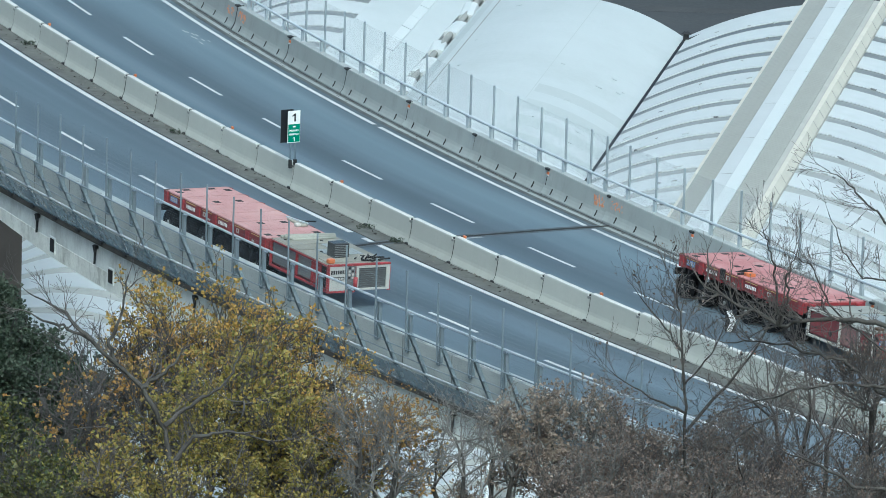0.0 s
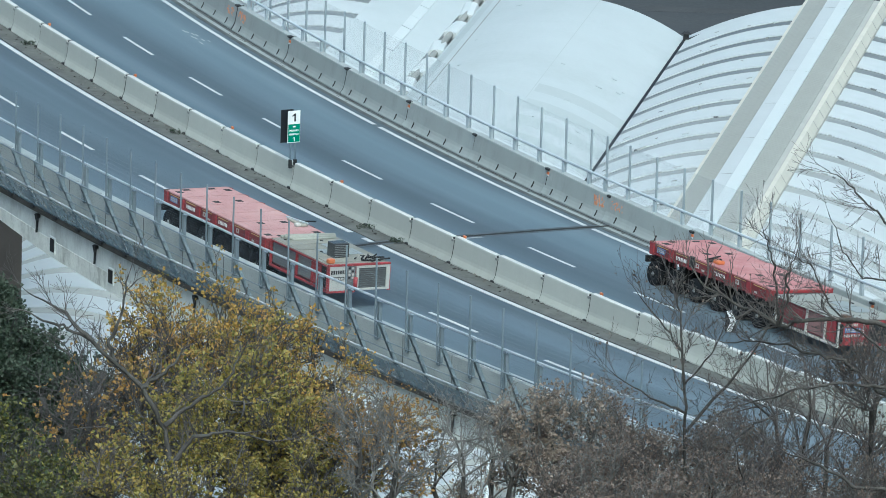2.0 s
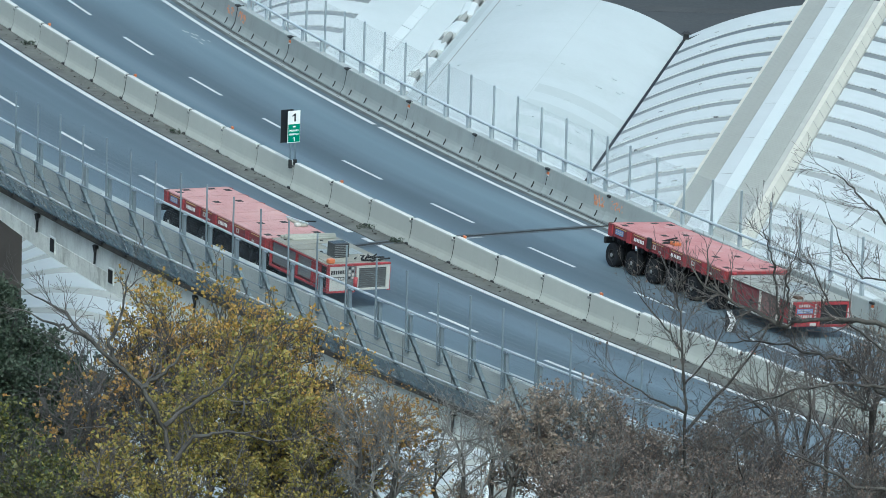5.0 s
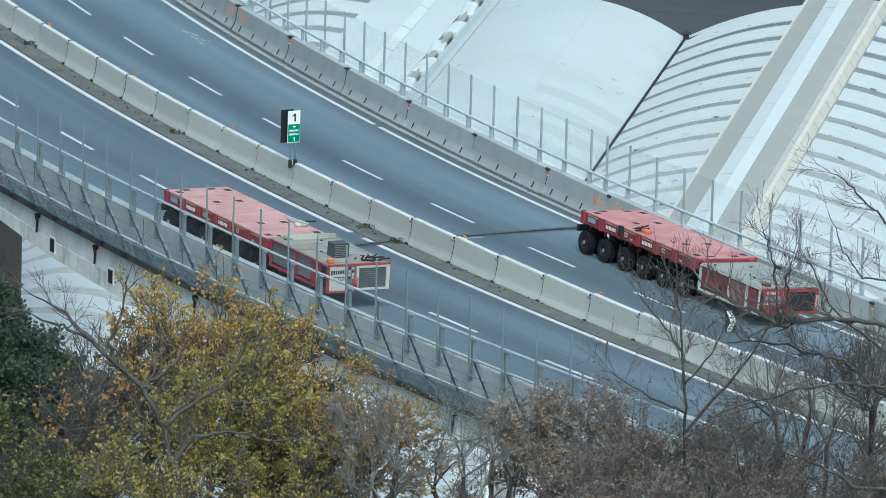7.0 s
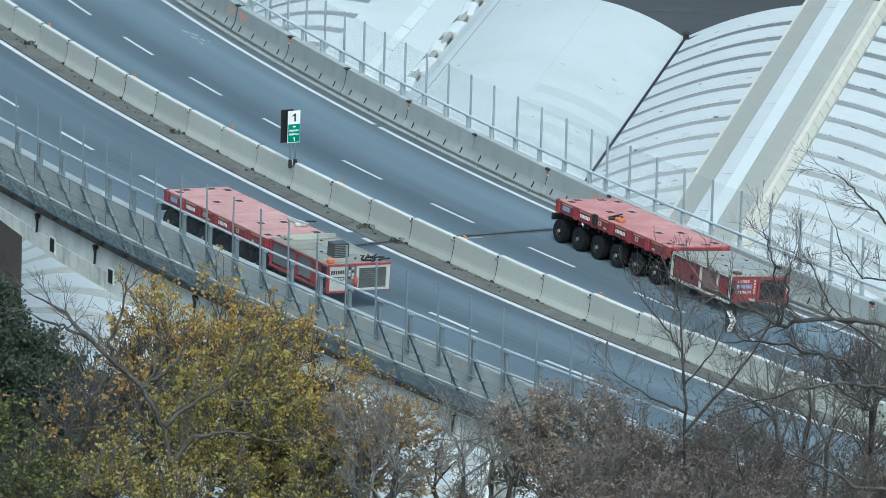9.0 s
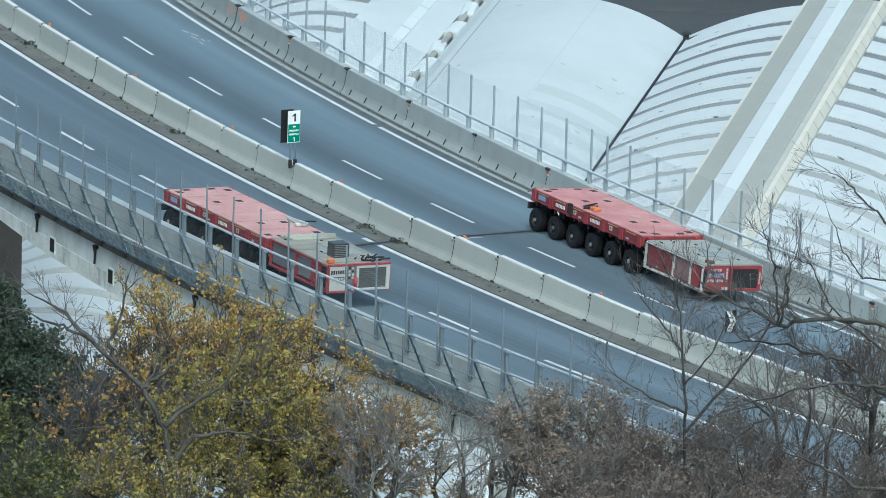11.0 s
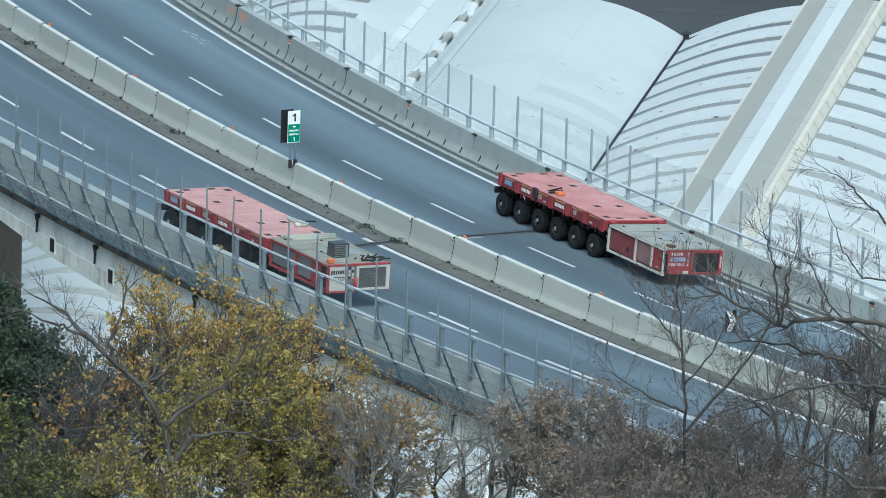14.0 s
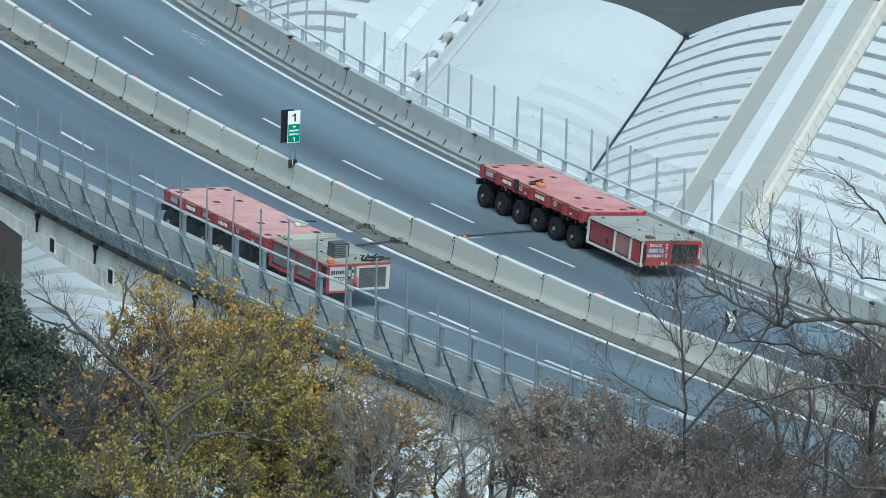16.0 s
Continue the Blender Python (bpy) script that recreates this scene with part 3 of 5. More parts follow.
def build_viaduct():
    axis = (CX, CY, 0)
    road = setting("road", sweep([(-5.5, 0), (3.98, 0), (3.98, -0.25), (-5.5, -0.25)], S0, S1), ASPHALT, "grey-blue asphalt carriageway worn in wheel tracks", "road", origin=axis)
    near = setting("road_near", sweep([(MEDIAN_R, 0), (13.05, 0), (13.05, -0.25), (MEDIAN_R, -0.25)], S0, S1), ASPHALT, "grey-blue asphalt carriageway under the parked transporter", "road", origin=axis)
    setting("median_strip", sweep([(3.98, 0), (MEDIAN_R, 0.0), (MEDIAN_R, -0.2), (3.98, -0.2)], S0, S1), DIRT_VERGE, "dirty concrete strip under the median barrier", "pavement")
    setting("verge_near", sweep([(MEDIAN_R, 0.005), (5.50, 0.006), (5.50, -0.05), (MEDIAN_R, -0.05)], S0, S1), DIRT_VERGE, "gritty dark verge beside the median barrier", "pavement")
    setting("verge_far", sweep([(-5.45, 0.005), (-4.72, 0.006), (-4.72, -0.05), (-5.45, -0.05)], S0, S1), VERGE_DARK, "gritty dark verge along the parapet", "pavement")

    setting("gutter_far", sweep([(-5.44, 0.008), (-5.33, 0.009), (-5.33, -0.05), (-5.44, -0.05)], S0, S1), DARK_GAP, "dark gutter line at the parapet's foot", "gutter")
    setting("channel_far", sweep([(-5.16, 0.008), (-4.94, 0.009), (-4.94, -0.05), (-5.16, -0.05)], S0, S1), CONCRETE_GREY, "worn concrete channel along the parapet", "gutter")

    def girder(rin, rout, top, low):
        bm = bmesh.new()
        rows = []
        n = 90
        for k in range(n + 1):
            s = S0 + (S1 - S0) * k / n
            rows.append([bm.verts.new(road_xyz(r, s, h)) for r, h in ((rin, top(s)), (rout, top(s)), (rout, low(s)), (rin, low(s)))])
        for p, q in zip(rows, rows[1:]):
            for i in range(4):
                bm.faces.new((p[i], p[(i + 1) % 4], q[(i + 1) % 4], q[i]))
        bm.faces.new(rows[0])
        bm.faces.new(rows[-1][::-1])
        return bm

    def haunch(s):
        return -float(np.interp(s, (-16, -9, -5, 0, 8, 18, 24), (2.25, 2.32, 2.62, 2.75, 2.75, 2.1, 2.2)))

    def fold(s):
        return -float(np.interp(s, (-16, -9, -5, 0, 8), (1.70, 1.85, 1.98, 2.1, 2.05)))
    HAUNCH = surface("pale_stained_haunch", (0.76, 0.77, 0.72), 0.88, var=0.2, scale=1.1, fine=10, dirt=(0.20, 0.20, 0.17), dirt_amount=0.95)
    setting("viaduct_haunch", girder(9.7, 13.31, fold, haunch), HAUNCH, "pale stained haunch under the edge girder", "girder")
    setting("viaduct_girder", girder(9.6, 13.28, lambda s: -1.14, fold), CONCRETE_OLD, "stained haunched concrete edge girder of the viaduct", "girder")
    setting("viaduct_girder_inner", girder(-5.4, -2.2, lambda s: -1.30, lambda s: -2.7), CONCRETE_OLD, "stained concrete inner girder of the viaduct", "girder")
    setting("viaduct_deck", sweep([(-6.1, -0.26), (13.24, -0.26), (13.24, -0.95), (-6.1, -0.95)], S0, S1, 3), CONCRETE_OLD, "concrete deck slab of the viaduct", "deck")
    setting("deck_edge", sweep([(12.4, -0.96), (13.56, -0.96), (13.56, -1.13), (12.4, -1.13)], S0, S1, 3), surface("dark_mottled_edge", (0.065, 0.062, 0.056), 0.9, var=0.4, scale=1.2), "dark deck edge beam", "edge beam")
    for s in (-62, -19.85, 44):
        pier = thing("viaduct_pier", Matrix.Translation(Vector((*road_xyz(4, s)[:2], VALLEY))), "brown-grey concrete wall pier of the viaduct", "pier", "viaduct piers")
        for r0, r1 in ((9.4, 12.6), (-4.92, -2.2)):
            bm = bmesh.new()
            m = road_frame((r0 + r1) / 2, s)
            zt, zb = road_z((r0 + r1) / 2, s) - 1.9, VALLEY
            w = (r1 - r0) / 2
            lo = [bm.verts.new((m @ Vector((x, y, 0))).to_2d().to_3d() + Vector((0, 0, zb))) for x, y in ((-1.2, -w), (1.2, -w), (1.2, w), (-1.2, w))]
            hi = [bm.verts.new((m @ Vector((x * .85, y, 0))).to_2d().to_3d() + Vector((0, 0, zt))) for x, y in ((-1.2, -w), (1.2, -w), (1.2, w), (-1.2, w))]
            for i in range(4):
                bm.faces.new((lo[i], lo[(i + 1) % 4], hi[(i + 1) % 4], hi[i]))
            bm.faces.new(hi)
            part("shaft", bm, PIER_CONCRETE, pier, in_world=True)
    # drains and dark scupper holes along the edge girder
    for s in (-5.4, -0.4, 7.5, 16, 25):
        d = thing("drain_spout", road_frame(13.30, s, -1.42), "rusted drain spout on the girder face", "drain", "deck drains")
        part("spout", tubed((0, -0.06, 0.05), (0.02, -0.1, -0.55), 0.055, 0.04), BLACK_STEEL, d)
        part("elbow", tubed((-0.08, -0.1, 0.12), (0.06, -0.1, -0.1), 0.05, 0.06), BLACK_STEEL, d)
        part("bracket", boxed(-0.11, 0.11, -0.13, 0.02, 0.0, 0.14, 0.02), BLACK_STEEL, d)
    for s in (-4.1, 0.85):
        d = thing("girder_recess", road_frame(13.325, s, -2.15), "dark square recess in the girder face", "recess")
        part("frame", boxed(-0.24, 0.24, -0.03, 0.02, -0.3, 0.3), CONCRETE_OLD, d)
        part("opening", boxed(-0.19, 0.19, -0.036, -0.028, -0.26, 0.24), DARK_GAP, d)

    # markings
    def line(parent, r, w, a, b, name="edge_line", mat=PAINT_LINE, lift=0.006):
        part(name, sweep([(r - w / 2, lift), (r + w / 2, lift), (r + w / 2, lift - 0.02), (r - w / 2, lift - 0.02)], a, b, 1.5), mat, parent, in_world=True)
    rng = random.Random(1)
    for a, b in ((S0, -14.25), (-13.75, 3.9), (4.25, S1)):
        line(road, -4.36, 0.2, a, b)
    for a, b in ((S0, 4.6), (5.6, 6.3), (6.6, S1)):
        line(near, 5.70, 0.20, a, b)
    for k in range(-18, 11):
        line(road, -0.03 + rng.uniform(-0.02, 0.02), 0.14, 7.5 * k - 0.05, 7.5 * k + 3.3, "lane_dash")
    for k in range(-18, 10):
        line(near, 9.22 + rng.uniform(-0.02, 0.02), 0.14, 7.4 * k + 1.9, 7.4 * k + 5.0, "lane_dash")
    # skewed expansion joints
    JOINT_TAR = surface("joint_tar", (0.07, 0.082, 0.092), 0.7, var=0.4, scale=1.5)
    def joint(parent, r0, r1, off, wid, mat, lift):
        bm = bmesh.new()
        n = 12
        rows = []
        for k in range(n + 1):
            r = r0 + (r1 - r0) * k / n
            s = 5.1 + 0.24 * r + off + 0.02 * math.sin(9 * r)
            rows.append([bm.verts.new(road_xyz(r, s + d, lift)) for d in (0, wid)])
        for p, q in zip(rows, rows[1:]):
            bm.faces.new((p[0], p[1], q[1], q[0]))
        part("expansion_joint", bm, mat, parent, "worn expansion joint across the lanes", in_world=True)
    for parent, r0, r1 in ((road, -5.4, 3.9), (near, MEDIAN_R, 13.1)):
        joint(parent, r0, r1, -0.2, 0.16, JOINT_TAR, 0.008)
        joint(parent, r0, r1, -0.03, 0.22, DARK_GAP, 0.009)
        joint(parent, r0, r1, 0.19, 0.16, JOINT_TAR, 0.008)
    joint(road, 0.9, 3.9, 0.33, 0.13, COPING_GREY, 0.0095)
    # faded painted mark on the asphalt
    for k in range(9):
        r, s = -3.1 - 0.12 * (k % 4), -31.8 + 0.28 * k
        line(road, r + rng.uniform(-.1, .1), 0.07, s, s + rng.uniform(0.2, 0.55), "faded_mark", COPING_GREY, 0.005)


def build_debris():
    """Grit and rubble swept against the foot of the median barrier and the far parapet."""
    rng = random.Random(17)
    v, f = [], []
    for k in range(800):
        if k % 3:
            r, s = 4.62 + abs(rng.gauss(0, 0.28)), rng.uniform(-60, 60)
        else:
            r, s = -5.33 + abs(rng.gauss(0, 0.2)), rng.uniform(-60, 40)
        c, b = road_xyz(r, s, 0.0), len(v)
        z = rng.uniform(0.012, 0.05)
        for i in range(4):
            a = math.pi / 2 * i + rng.uniform(-.5, .5)
            v.append(c + Vector((math.cos(a), math.sin(a), 0)) * z * rng.uniform(0.7, 2.2))
        v.append(c + Vector((0, 0, z)))
        f += [(b, b + 1, b + 4), (b + 1, b + 2, b + 4), (b + 2, b + 3, b + 4), (b + 3, b, b + 4)]
    me = bpy.data.meshes.new("rubble")
    o = road_xyz(4.6, 0)
    me.from_pydata([tuple(x - o) for x in v], [], f)
    k = Nodes("loose_grit", 0.95)
    me.materials.append(k.done(k.ramp(k.island(), (0.0, (0.03, 0.03, 0.028)), (0.6, (0.09, 0.088, 0.08)), (1.0, (0.22, 0.21, 0.19)))))
    ob = new("rubble", me)
    ob.location = o
    tagged(ob, "dark grit and rubble swept against the barriers", "debris", "", "stuff")


# ---- barriers ----
def median_element():
    ob = thing("concrete_barrier", Matrix(), "pale concrete safety barrier element on the median", "barrier", "median barrier")
    L = 3.117 / 2 - 0.012
    half = [(0.30, -0.06), (0.30, 0.06), (0.26, 0.15), (0.215, 0.25), (0.185, 0.36), (0.155, 0.55), (0.105, 0.93), (0.08, 0.955)]
    prof = [(-y, z) for y, z in half] + half[::-1]
    # the top is cut down over the last hand's width, where the coupling sits
    bm = bmesh.new()
    rows = [[bm.verts.new((x, y, min(z, cut))) for y, z in prof] for x, cut in ((-L, 0.955), (L - 0.19, 0.955), (L - 0.15, 0.885), (L, 0.885))]
    n = len(prof)
    for u, v in zip(rows, rows[1:]):
        for i in range(n):
            bm.faces.new((u[i], u[(i + 1) % n], v[(i + 1) % n], v[i]))
    bm.faces.new(rows[0])
    bm.faces.new(rows[-1][::-1])
    part("body", bm, CONCRETE_WARM, ob)
    # thin cap in a lighter colour, painting the sky's light on the top face
    part("coping", prism(bmesh.new(), [(-0.088, 0.945), (-0.082, 0.966), (0.082, 0.966), (0.088, 0.945)], -L + 0.02, L - 0.19), SKYLIT_EDGE, ob, "pale top edge, sky light in its colour")
    part("hook", boxed(L - 0.15, L + 0.11, -0.075, 0.06, 0.872, 0.945, 0.02), BLACK_STEEL, ob, "dark steel coupling hook")
    part("plate", boxed(L - 0.16, L - 0.02, -0.122, -0.1, 0.80, 0.88), DARK_PANEL, ob, "dark stained plate at the coupling")
    part("lifting_bolt", boxed(-L + 0.28, -L + 0.34, -0.112, -0.098, 0.80, 0.86), BLACK_STEEL, ob)
    part("foot_bracket", boxed(L - 0.10, L + 0.12, -0.345, -0.24, -0.02, 0.115, 0.02), BLACK_STEEL, ob, "grimy steel foot bracket")
    part("joint_gap", prism(bmesh.new(), [(y * 0.94, min(z, 0.87)) for y, z in prof[1:-1]], L - 0.006, L + 0.03), BLACK_STEEL, ob)
    return ob


def parapet_element():
    ob = thing("parapet_barrier", Matrix(), "grey concrete parapet barrier element with drainage slots", "barrier", "far parapet")
    L = 6.08 / 2 - 0.012
    prof = [(-0.04, -0.06), (-0.04, 0.07), (0.03, 0.16), (0.085, 0.26), (0.125, 0.38), (0.23, 0.97), (0.25, 1.0), (0.50, 1.0), (0.52, 0.97), (0.52, -0.06)]
    bm = prism(bmesh.new(), prof, -L, L)
    part("body", bm, CONCRETE_GREY, ob)
    # lighter cap again, sky light on the parapet's top put into colour
    part("coping", prism(bmesh.new(), [(0.235, 0.985), (0.245, 1.012), (0.505, 1.012), (0.515, 0.985)], -L, L), COPING_GREY, ob, "pale top edge, sky light in its colour")
    me = mesh_of("drain_slot", prism(bmesh.new(), [(0.03, 0.10), (-0.012, 0.115), (0.02, 0.16), (0.075, 0.26), (0.10, 0.335), (0.14, 0.32)], -0.04, 0.04), DARK_GAP)
    for x in (-2.2, -0.75, 0.7, 2.15):
        part("drain_slot", me, DARK_GAP, ob, m=Matrix.Translation((x, -0.004, 0)))
    part("coupling", boxed(L - 0.14, L + 0.14, 0.15, 0.34, 0.955, 1.045, 0.02), BLACK_STEEL, ob, "dark steel coupling")
    part("joint_gap", prism(bmesh.new(), [(y - 0.006, z) for y, z in prof], L - 0.012, L + 0.03), DARK_GAP, ob)
    part("stamp", boxed(0.1 - 0.2, 0.1 + 0.2, 0.055, 0.062, 0.16, 0.2), COPING_GREY, ob, "faint cast stamp")
    return ob


def reflector_block(m):
    ob = thing("barrier_reflector", m, "small orange reflector block fixed on the barrier", "reflector", "orange reflectors")
    part("lens", boxed(-0.07, 0.07, -0.04, 0.04, 0.0, 0.10, 0.015), ORANGE, ob)
    part("bracket", boxed(-0.05, 0.05, -0.03, 0.03, -0.05, 0.0), STEEL, ob)


def build_barriers():
    first = median_element()
    for k in range(-30, 26):
        s = -2.55 + 3.117 * (k - 0.5)
        m = road_frame(4.28, s) @ pose(0, 0, 0, 0, 0, random.uniform(-0.35, 0.35))
        if k == -30:
            first.matrix_basis = m
        else:
            copy_thing(first, m)
    for k in range(-25, 24, 3):
        reflector_block(road_frame(4.16, -2.55 + 3.117 * (k + 2) + 0.32, 0.97))
    first = parapet_element()
    joints = [-50.4 - 6.1 * i for i in range(12)][::-1] + [-44.3, -38.2, -32.1, -26.05, -19.98, -13.85, -7.8, -1.6, 3.3, 9.5] + [15.6 + 6.1 * i for i in range(10)]
    done = False
    for n, (a, b) in enumerate(zip(joints, joints[1:])):
        m = road_frame(-5.40, (a + b) / 2) @ Matrix.Diagonal(((b - a) / 6.08, 1, 1, 1))
        if not done:
            first.matrix_basis, done = m, True
        else:
            c = copy_thing(first, Matrix())
            c.matrix_basis = m
        if n % 2 == 0:
            reflector_block(road_frame(-5.58, b + 0.1, 0.80) @ pose(0, 0, 0, -8))
    # spray marks on two joints
    rng = random.Random(9)
    for s in (-32.1, 3.3):
        mark = thing("spray_marking", road_frame(-5.40, s), "faded orange spray marking on the parapet", "graffiti")
        for side in (-1, 1):
            for k in range(22):
                x = side * (0.30 + rng.uniform(0, 0.75))
                z = rng.uniform(0.42, 0.75)
                y = 0.13 + (z - 0.32) * 0.1538 - 0.006
                part("stroke", boxed(-0.14, 0.14, -0.003, 0.003, -0.035, 0.035), SPRAY, mark, m=Matrix.Translation((x, y, z)) @ pose(0, 0, 0, -8, rng.choice((-1, 1)) * rng.uniform(45, 88), 0))


# ---- fences on both edges ----
def build_far_fence():
    f = thing("edge_fence", Matrix.Translation(road_xyz(-5.9, 0, 1.0)), "galvanised rail and tall posts with sheer netting on the far parapet", "fence")
    inv = f.matrix_basis.inverted()
    spots = [-1.35 - 2.04 * k for k in range(50)][::-1] + [0.69, 1.94] + [3.70 + 2.045 * k for k in range(33)]
    spots.sort()
    plate = mesh_of("rail_post", boxed(-0.085, 0.085, -0.05, 0.05, -0.06, 0.52, 0.01), STEEL)
    clamp = mesh_of("clamp", boxed(-0.06, 0.10, -0.07, 0.07, 0.46, 0.55, 0.02), STEEL_DARK)
    pole = mesh_of("tall_post", boxed(-0.036, 0.036, -0.035, 0.035, -0.55, 1.98, 0.006), STEEL_TALL)
    for s in spots:
        part("rail_post", plate, STEEL, f, m=inv @ road_frame(-5.82, s + 0.64, 1.0))
        part("clamp", clamp, STEEL_DARK, f, m=inv @ road_frame(-5.82, s + 0.68, 1.0))
        part("tall_post", pole, STEEL, f, m=inv @ road_frame(-6.22, s, 1.0))
    part("rail", sweep(ring(-5.80, 1.52, 0.058), S0 + 40, S1 - 10, 2), STEEL, f, "galvanised tubular rail", smooth=True, in_world=True)
    for a, b in zip(spots, spots[1:]):
        if -46 < a < 40:
            part("netting_panel", sweep([(-6.22, 1.0), (-6.22, 2.93), (-6.215, 2.93), (-6.215, 1.0)], a + 0.03, b - 0.03, 3), SHEER, f, in_world=True)
    part("ledge", sweep([(-6.35, 0.35), (-5.93, 0.35), (-5.93, -0.95), (-6.35, -0.95)], S0 + 40, S1 - 10, 3), CONCRETE_OLD, f, "concrete ledge behind the parapet", in_world=True)


def build_near_fence():
    wall = setting("parapet_near", sweep([(13.02, 0.66), (13.06, 0.70), (13.42, 0.70), (13.46, 0.66), (13.46, -0.95), (13.26, -0.95), (13.26, -0.2), (12.92, -0.05), (12.92, 0.06)], S0 + 60, S1, 2), PARAPET_PALE, "grey concrete parapet along the near edge", "parapet")
    gap = [mesh_of("panel_joint", boxed(-0.012, 0.012, -0.004, 0.0, -0.9, 0.66), DARK_GAP)]
    for k in range(-20, 22):
        ob = part("panel_joint", gap[0], DARK_GAP, wall, m=road_frame(13.463, 3.05 * k + 0.6))
    f = thing("edge_fence", Matrix.Translation(road_xyz(13.5, 0, 1.0)), "galvanised rail, tall posts and outward-leaning catch fence on the near parapet", "fence")
    inv = f.matrix_basis.inverted()
    flange = bmesh.new()
    box(flange, -0.066, -0.04, -0.06, 0.06, -0.72, 0.50)
    box(flange, 0.04, 0.066, -0.06, 0.06, -0.72, 0.50)
    box(flange, -0.066, 0.20, -0.045, 0.045, 0.475, 0.52)
    flange = mesh_of("rail_post", flange, STEEL_POST)
    # the web's dark colour carries the shade between the flanges
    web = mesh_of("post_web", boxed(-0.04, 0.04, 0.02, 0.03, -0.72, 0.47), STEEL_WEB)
    cap = mesh_of("coping_slab", boxed(-0.34, 0.34, -0.08, 0.08, -0.30, -0.275, 0.01), COPING_GREY)
    pole = mesh_of("tall_post", boxed(-0.023, 0.023, -0.028, 0.028, -0.75, 1.98, 0.006), STEEL_POST)
    # dark block at the post's foot, its colour standing in for shadow
    shoe = mesh_of("post_shoe", boxed(-0.07, 0.07, -0.05, 0.05, -0.85, -0.35, 0.02), STEEL_DARK)
    # leaning channel struts: two bright flanges, and between them a web darkened in colour for shade
    a, b = Vector((0, 0.02, -0.98)), Vector((0, -0.98, 1.24))
    ln = (b - a).length / 2
    m = Matrix.Translation((a + b) / 2) @ (b - a).to_track_quat("Z", "Y").to_matrix().to_4x4()
    strut = bmesh.new()
    box(strut, -0.078, -0.05, -0.06, 0.06, -ln, ln)
    box(strut, 0.05, 0.078, -0.06, 0.06, -ln, ln)
    strut.transform(m)
    strut = mesh_of("strut", strut, STEEL_STRUT)
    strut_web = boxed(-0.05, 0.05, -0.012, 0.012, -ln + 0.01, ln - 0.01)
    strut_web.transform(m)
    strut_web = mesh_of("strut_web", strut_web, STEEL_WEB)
    base = mesh_of("strut_base", boxed(-0.14, 0.14, -0.22, 0.16, -1.02, -0.94, 0.01), BLACK_STEEL)
    for k in range(-20, 36):
        s = -5.0 + 1.95 * k
        part("rail_post", flange, STEEL_STRUT, f, m=inv @ road_frame(13.50, s + 0.13, 1.0))
        part("post_web", web, STEEL_WEB, f, m=inv @ road_frame(13.50, s + 0.13, 1.0))
        part("coping_slab", cap, COPING_GREY, f, m=inv @ road_frame(13.38, s + 0.75, 1.0))
        part("tall_post", pole, STEEL, f, m=inv @ road_frame(13.58, s, 1.0))
        part("post_shoe", shoe, STEEL_DARK, f, m=inv @ road_frame(13.52, s, 1.0))
        part("strut", strut, STEEL_DARK, f, m=inv @ road_frame(13.42, s - 0.35, 0))
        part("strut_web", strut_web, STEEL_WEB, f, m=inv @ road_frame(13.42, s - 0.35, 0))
        part("strut_base", base, BLACK_STEEL, f, m=inv @ road_frame(13.42, s - 0.35, 0))
        part("netting_panel", sweep([(13.62, 1.0), (13.62, 2.93), (13.625, 2.93), (13.625, 1.0)], s + 0.04, s + 1.91, 3), NETTING_NEAR, f, in_world=True)
    for k in range(16):
        part("wire", sweep(ring(13.58, 0.74 + 0.085 * k + (0.06 * (k - 9) if k > 9 else 0), 0.0026, 3), -20, 45, 4), STEEL_POST, f, in_world=True)
    part("rail", sweep(ring(13.36, 1.52, 0.048), S0 + 80, S1 - 4, 2), STEEL, f, "galvanised tubular rail", smooth=True, in_world=True)
    for t, rad in ((0.04, 0.035), (0.10, 0.016), (0.17, 0.022), (0.24, 0.016), (0.34, 0.042), (0.50, 0.016), (0.66, 0.018), (0.97, 0.026)):
        part("catch_rail", sweep(ring(13.46 + 0.98 * t, -0.96 + 2.2 * t, rad, 6), S0 + 80, S1 - 4, 2), STEEL if rad > 0.03 else STEEL_POST, f, smooth=True, in_world=True)
    part("catch_mesh", sweep([(13.47, -0.96), (14.42, 1.18), (14.425, 1.18), (13.475, -0.96)], S0 + 80, S1 - 4, 2), NETTING, f, "fine wire mesh on the leaning frames", in_world=True)
    part("kick_plate", sweep([(13.5, -0.95), (13.78, -0.32), (13.785, -0.32), (13.505, -0.95)], S0 + 80, S1 - 4, 2), sheer_material("perforated_kick_plate", (0.36, 0.47, 0.56), 0.38), f, "perforated blue-grey kick plate", in_world=True)


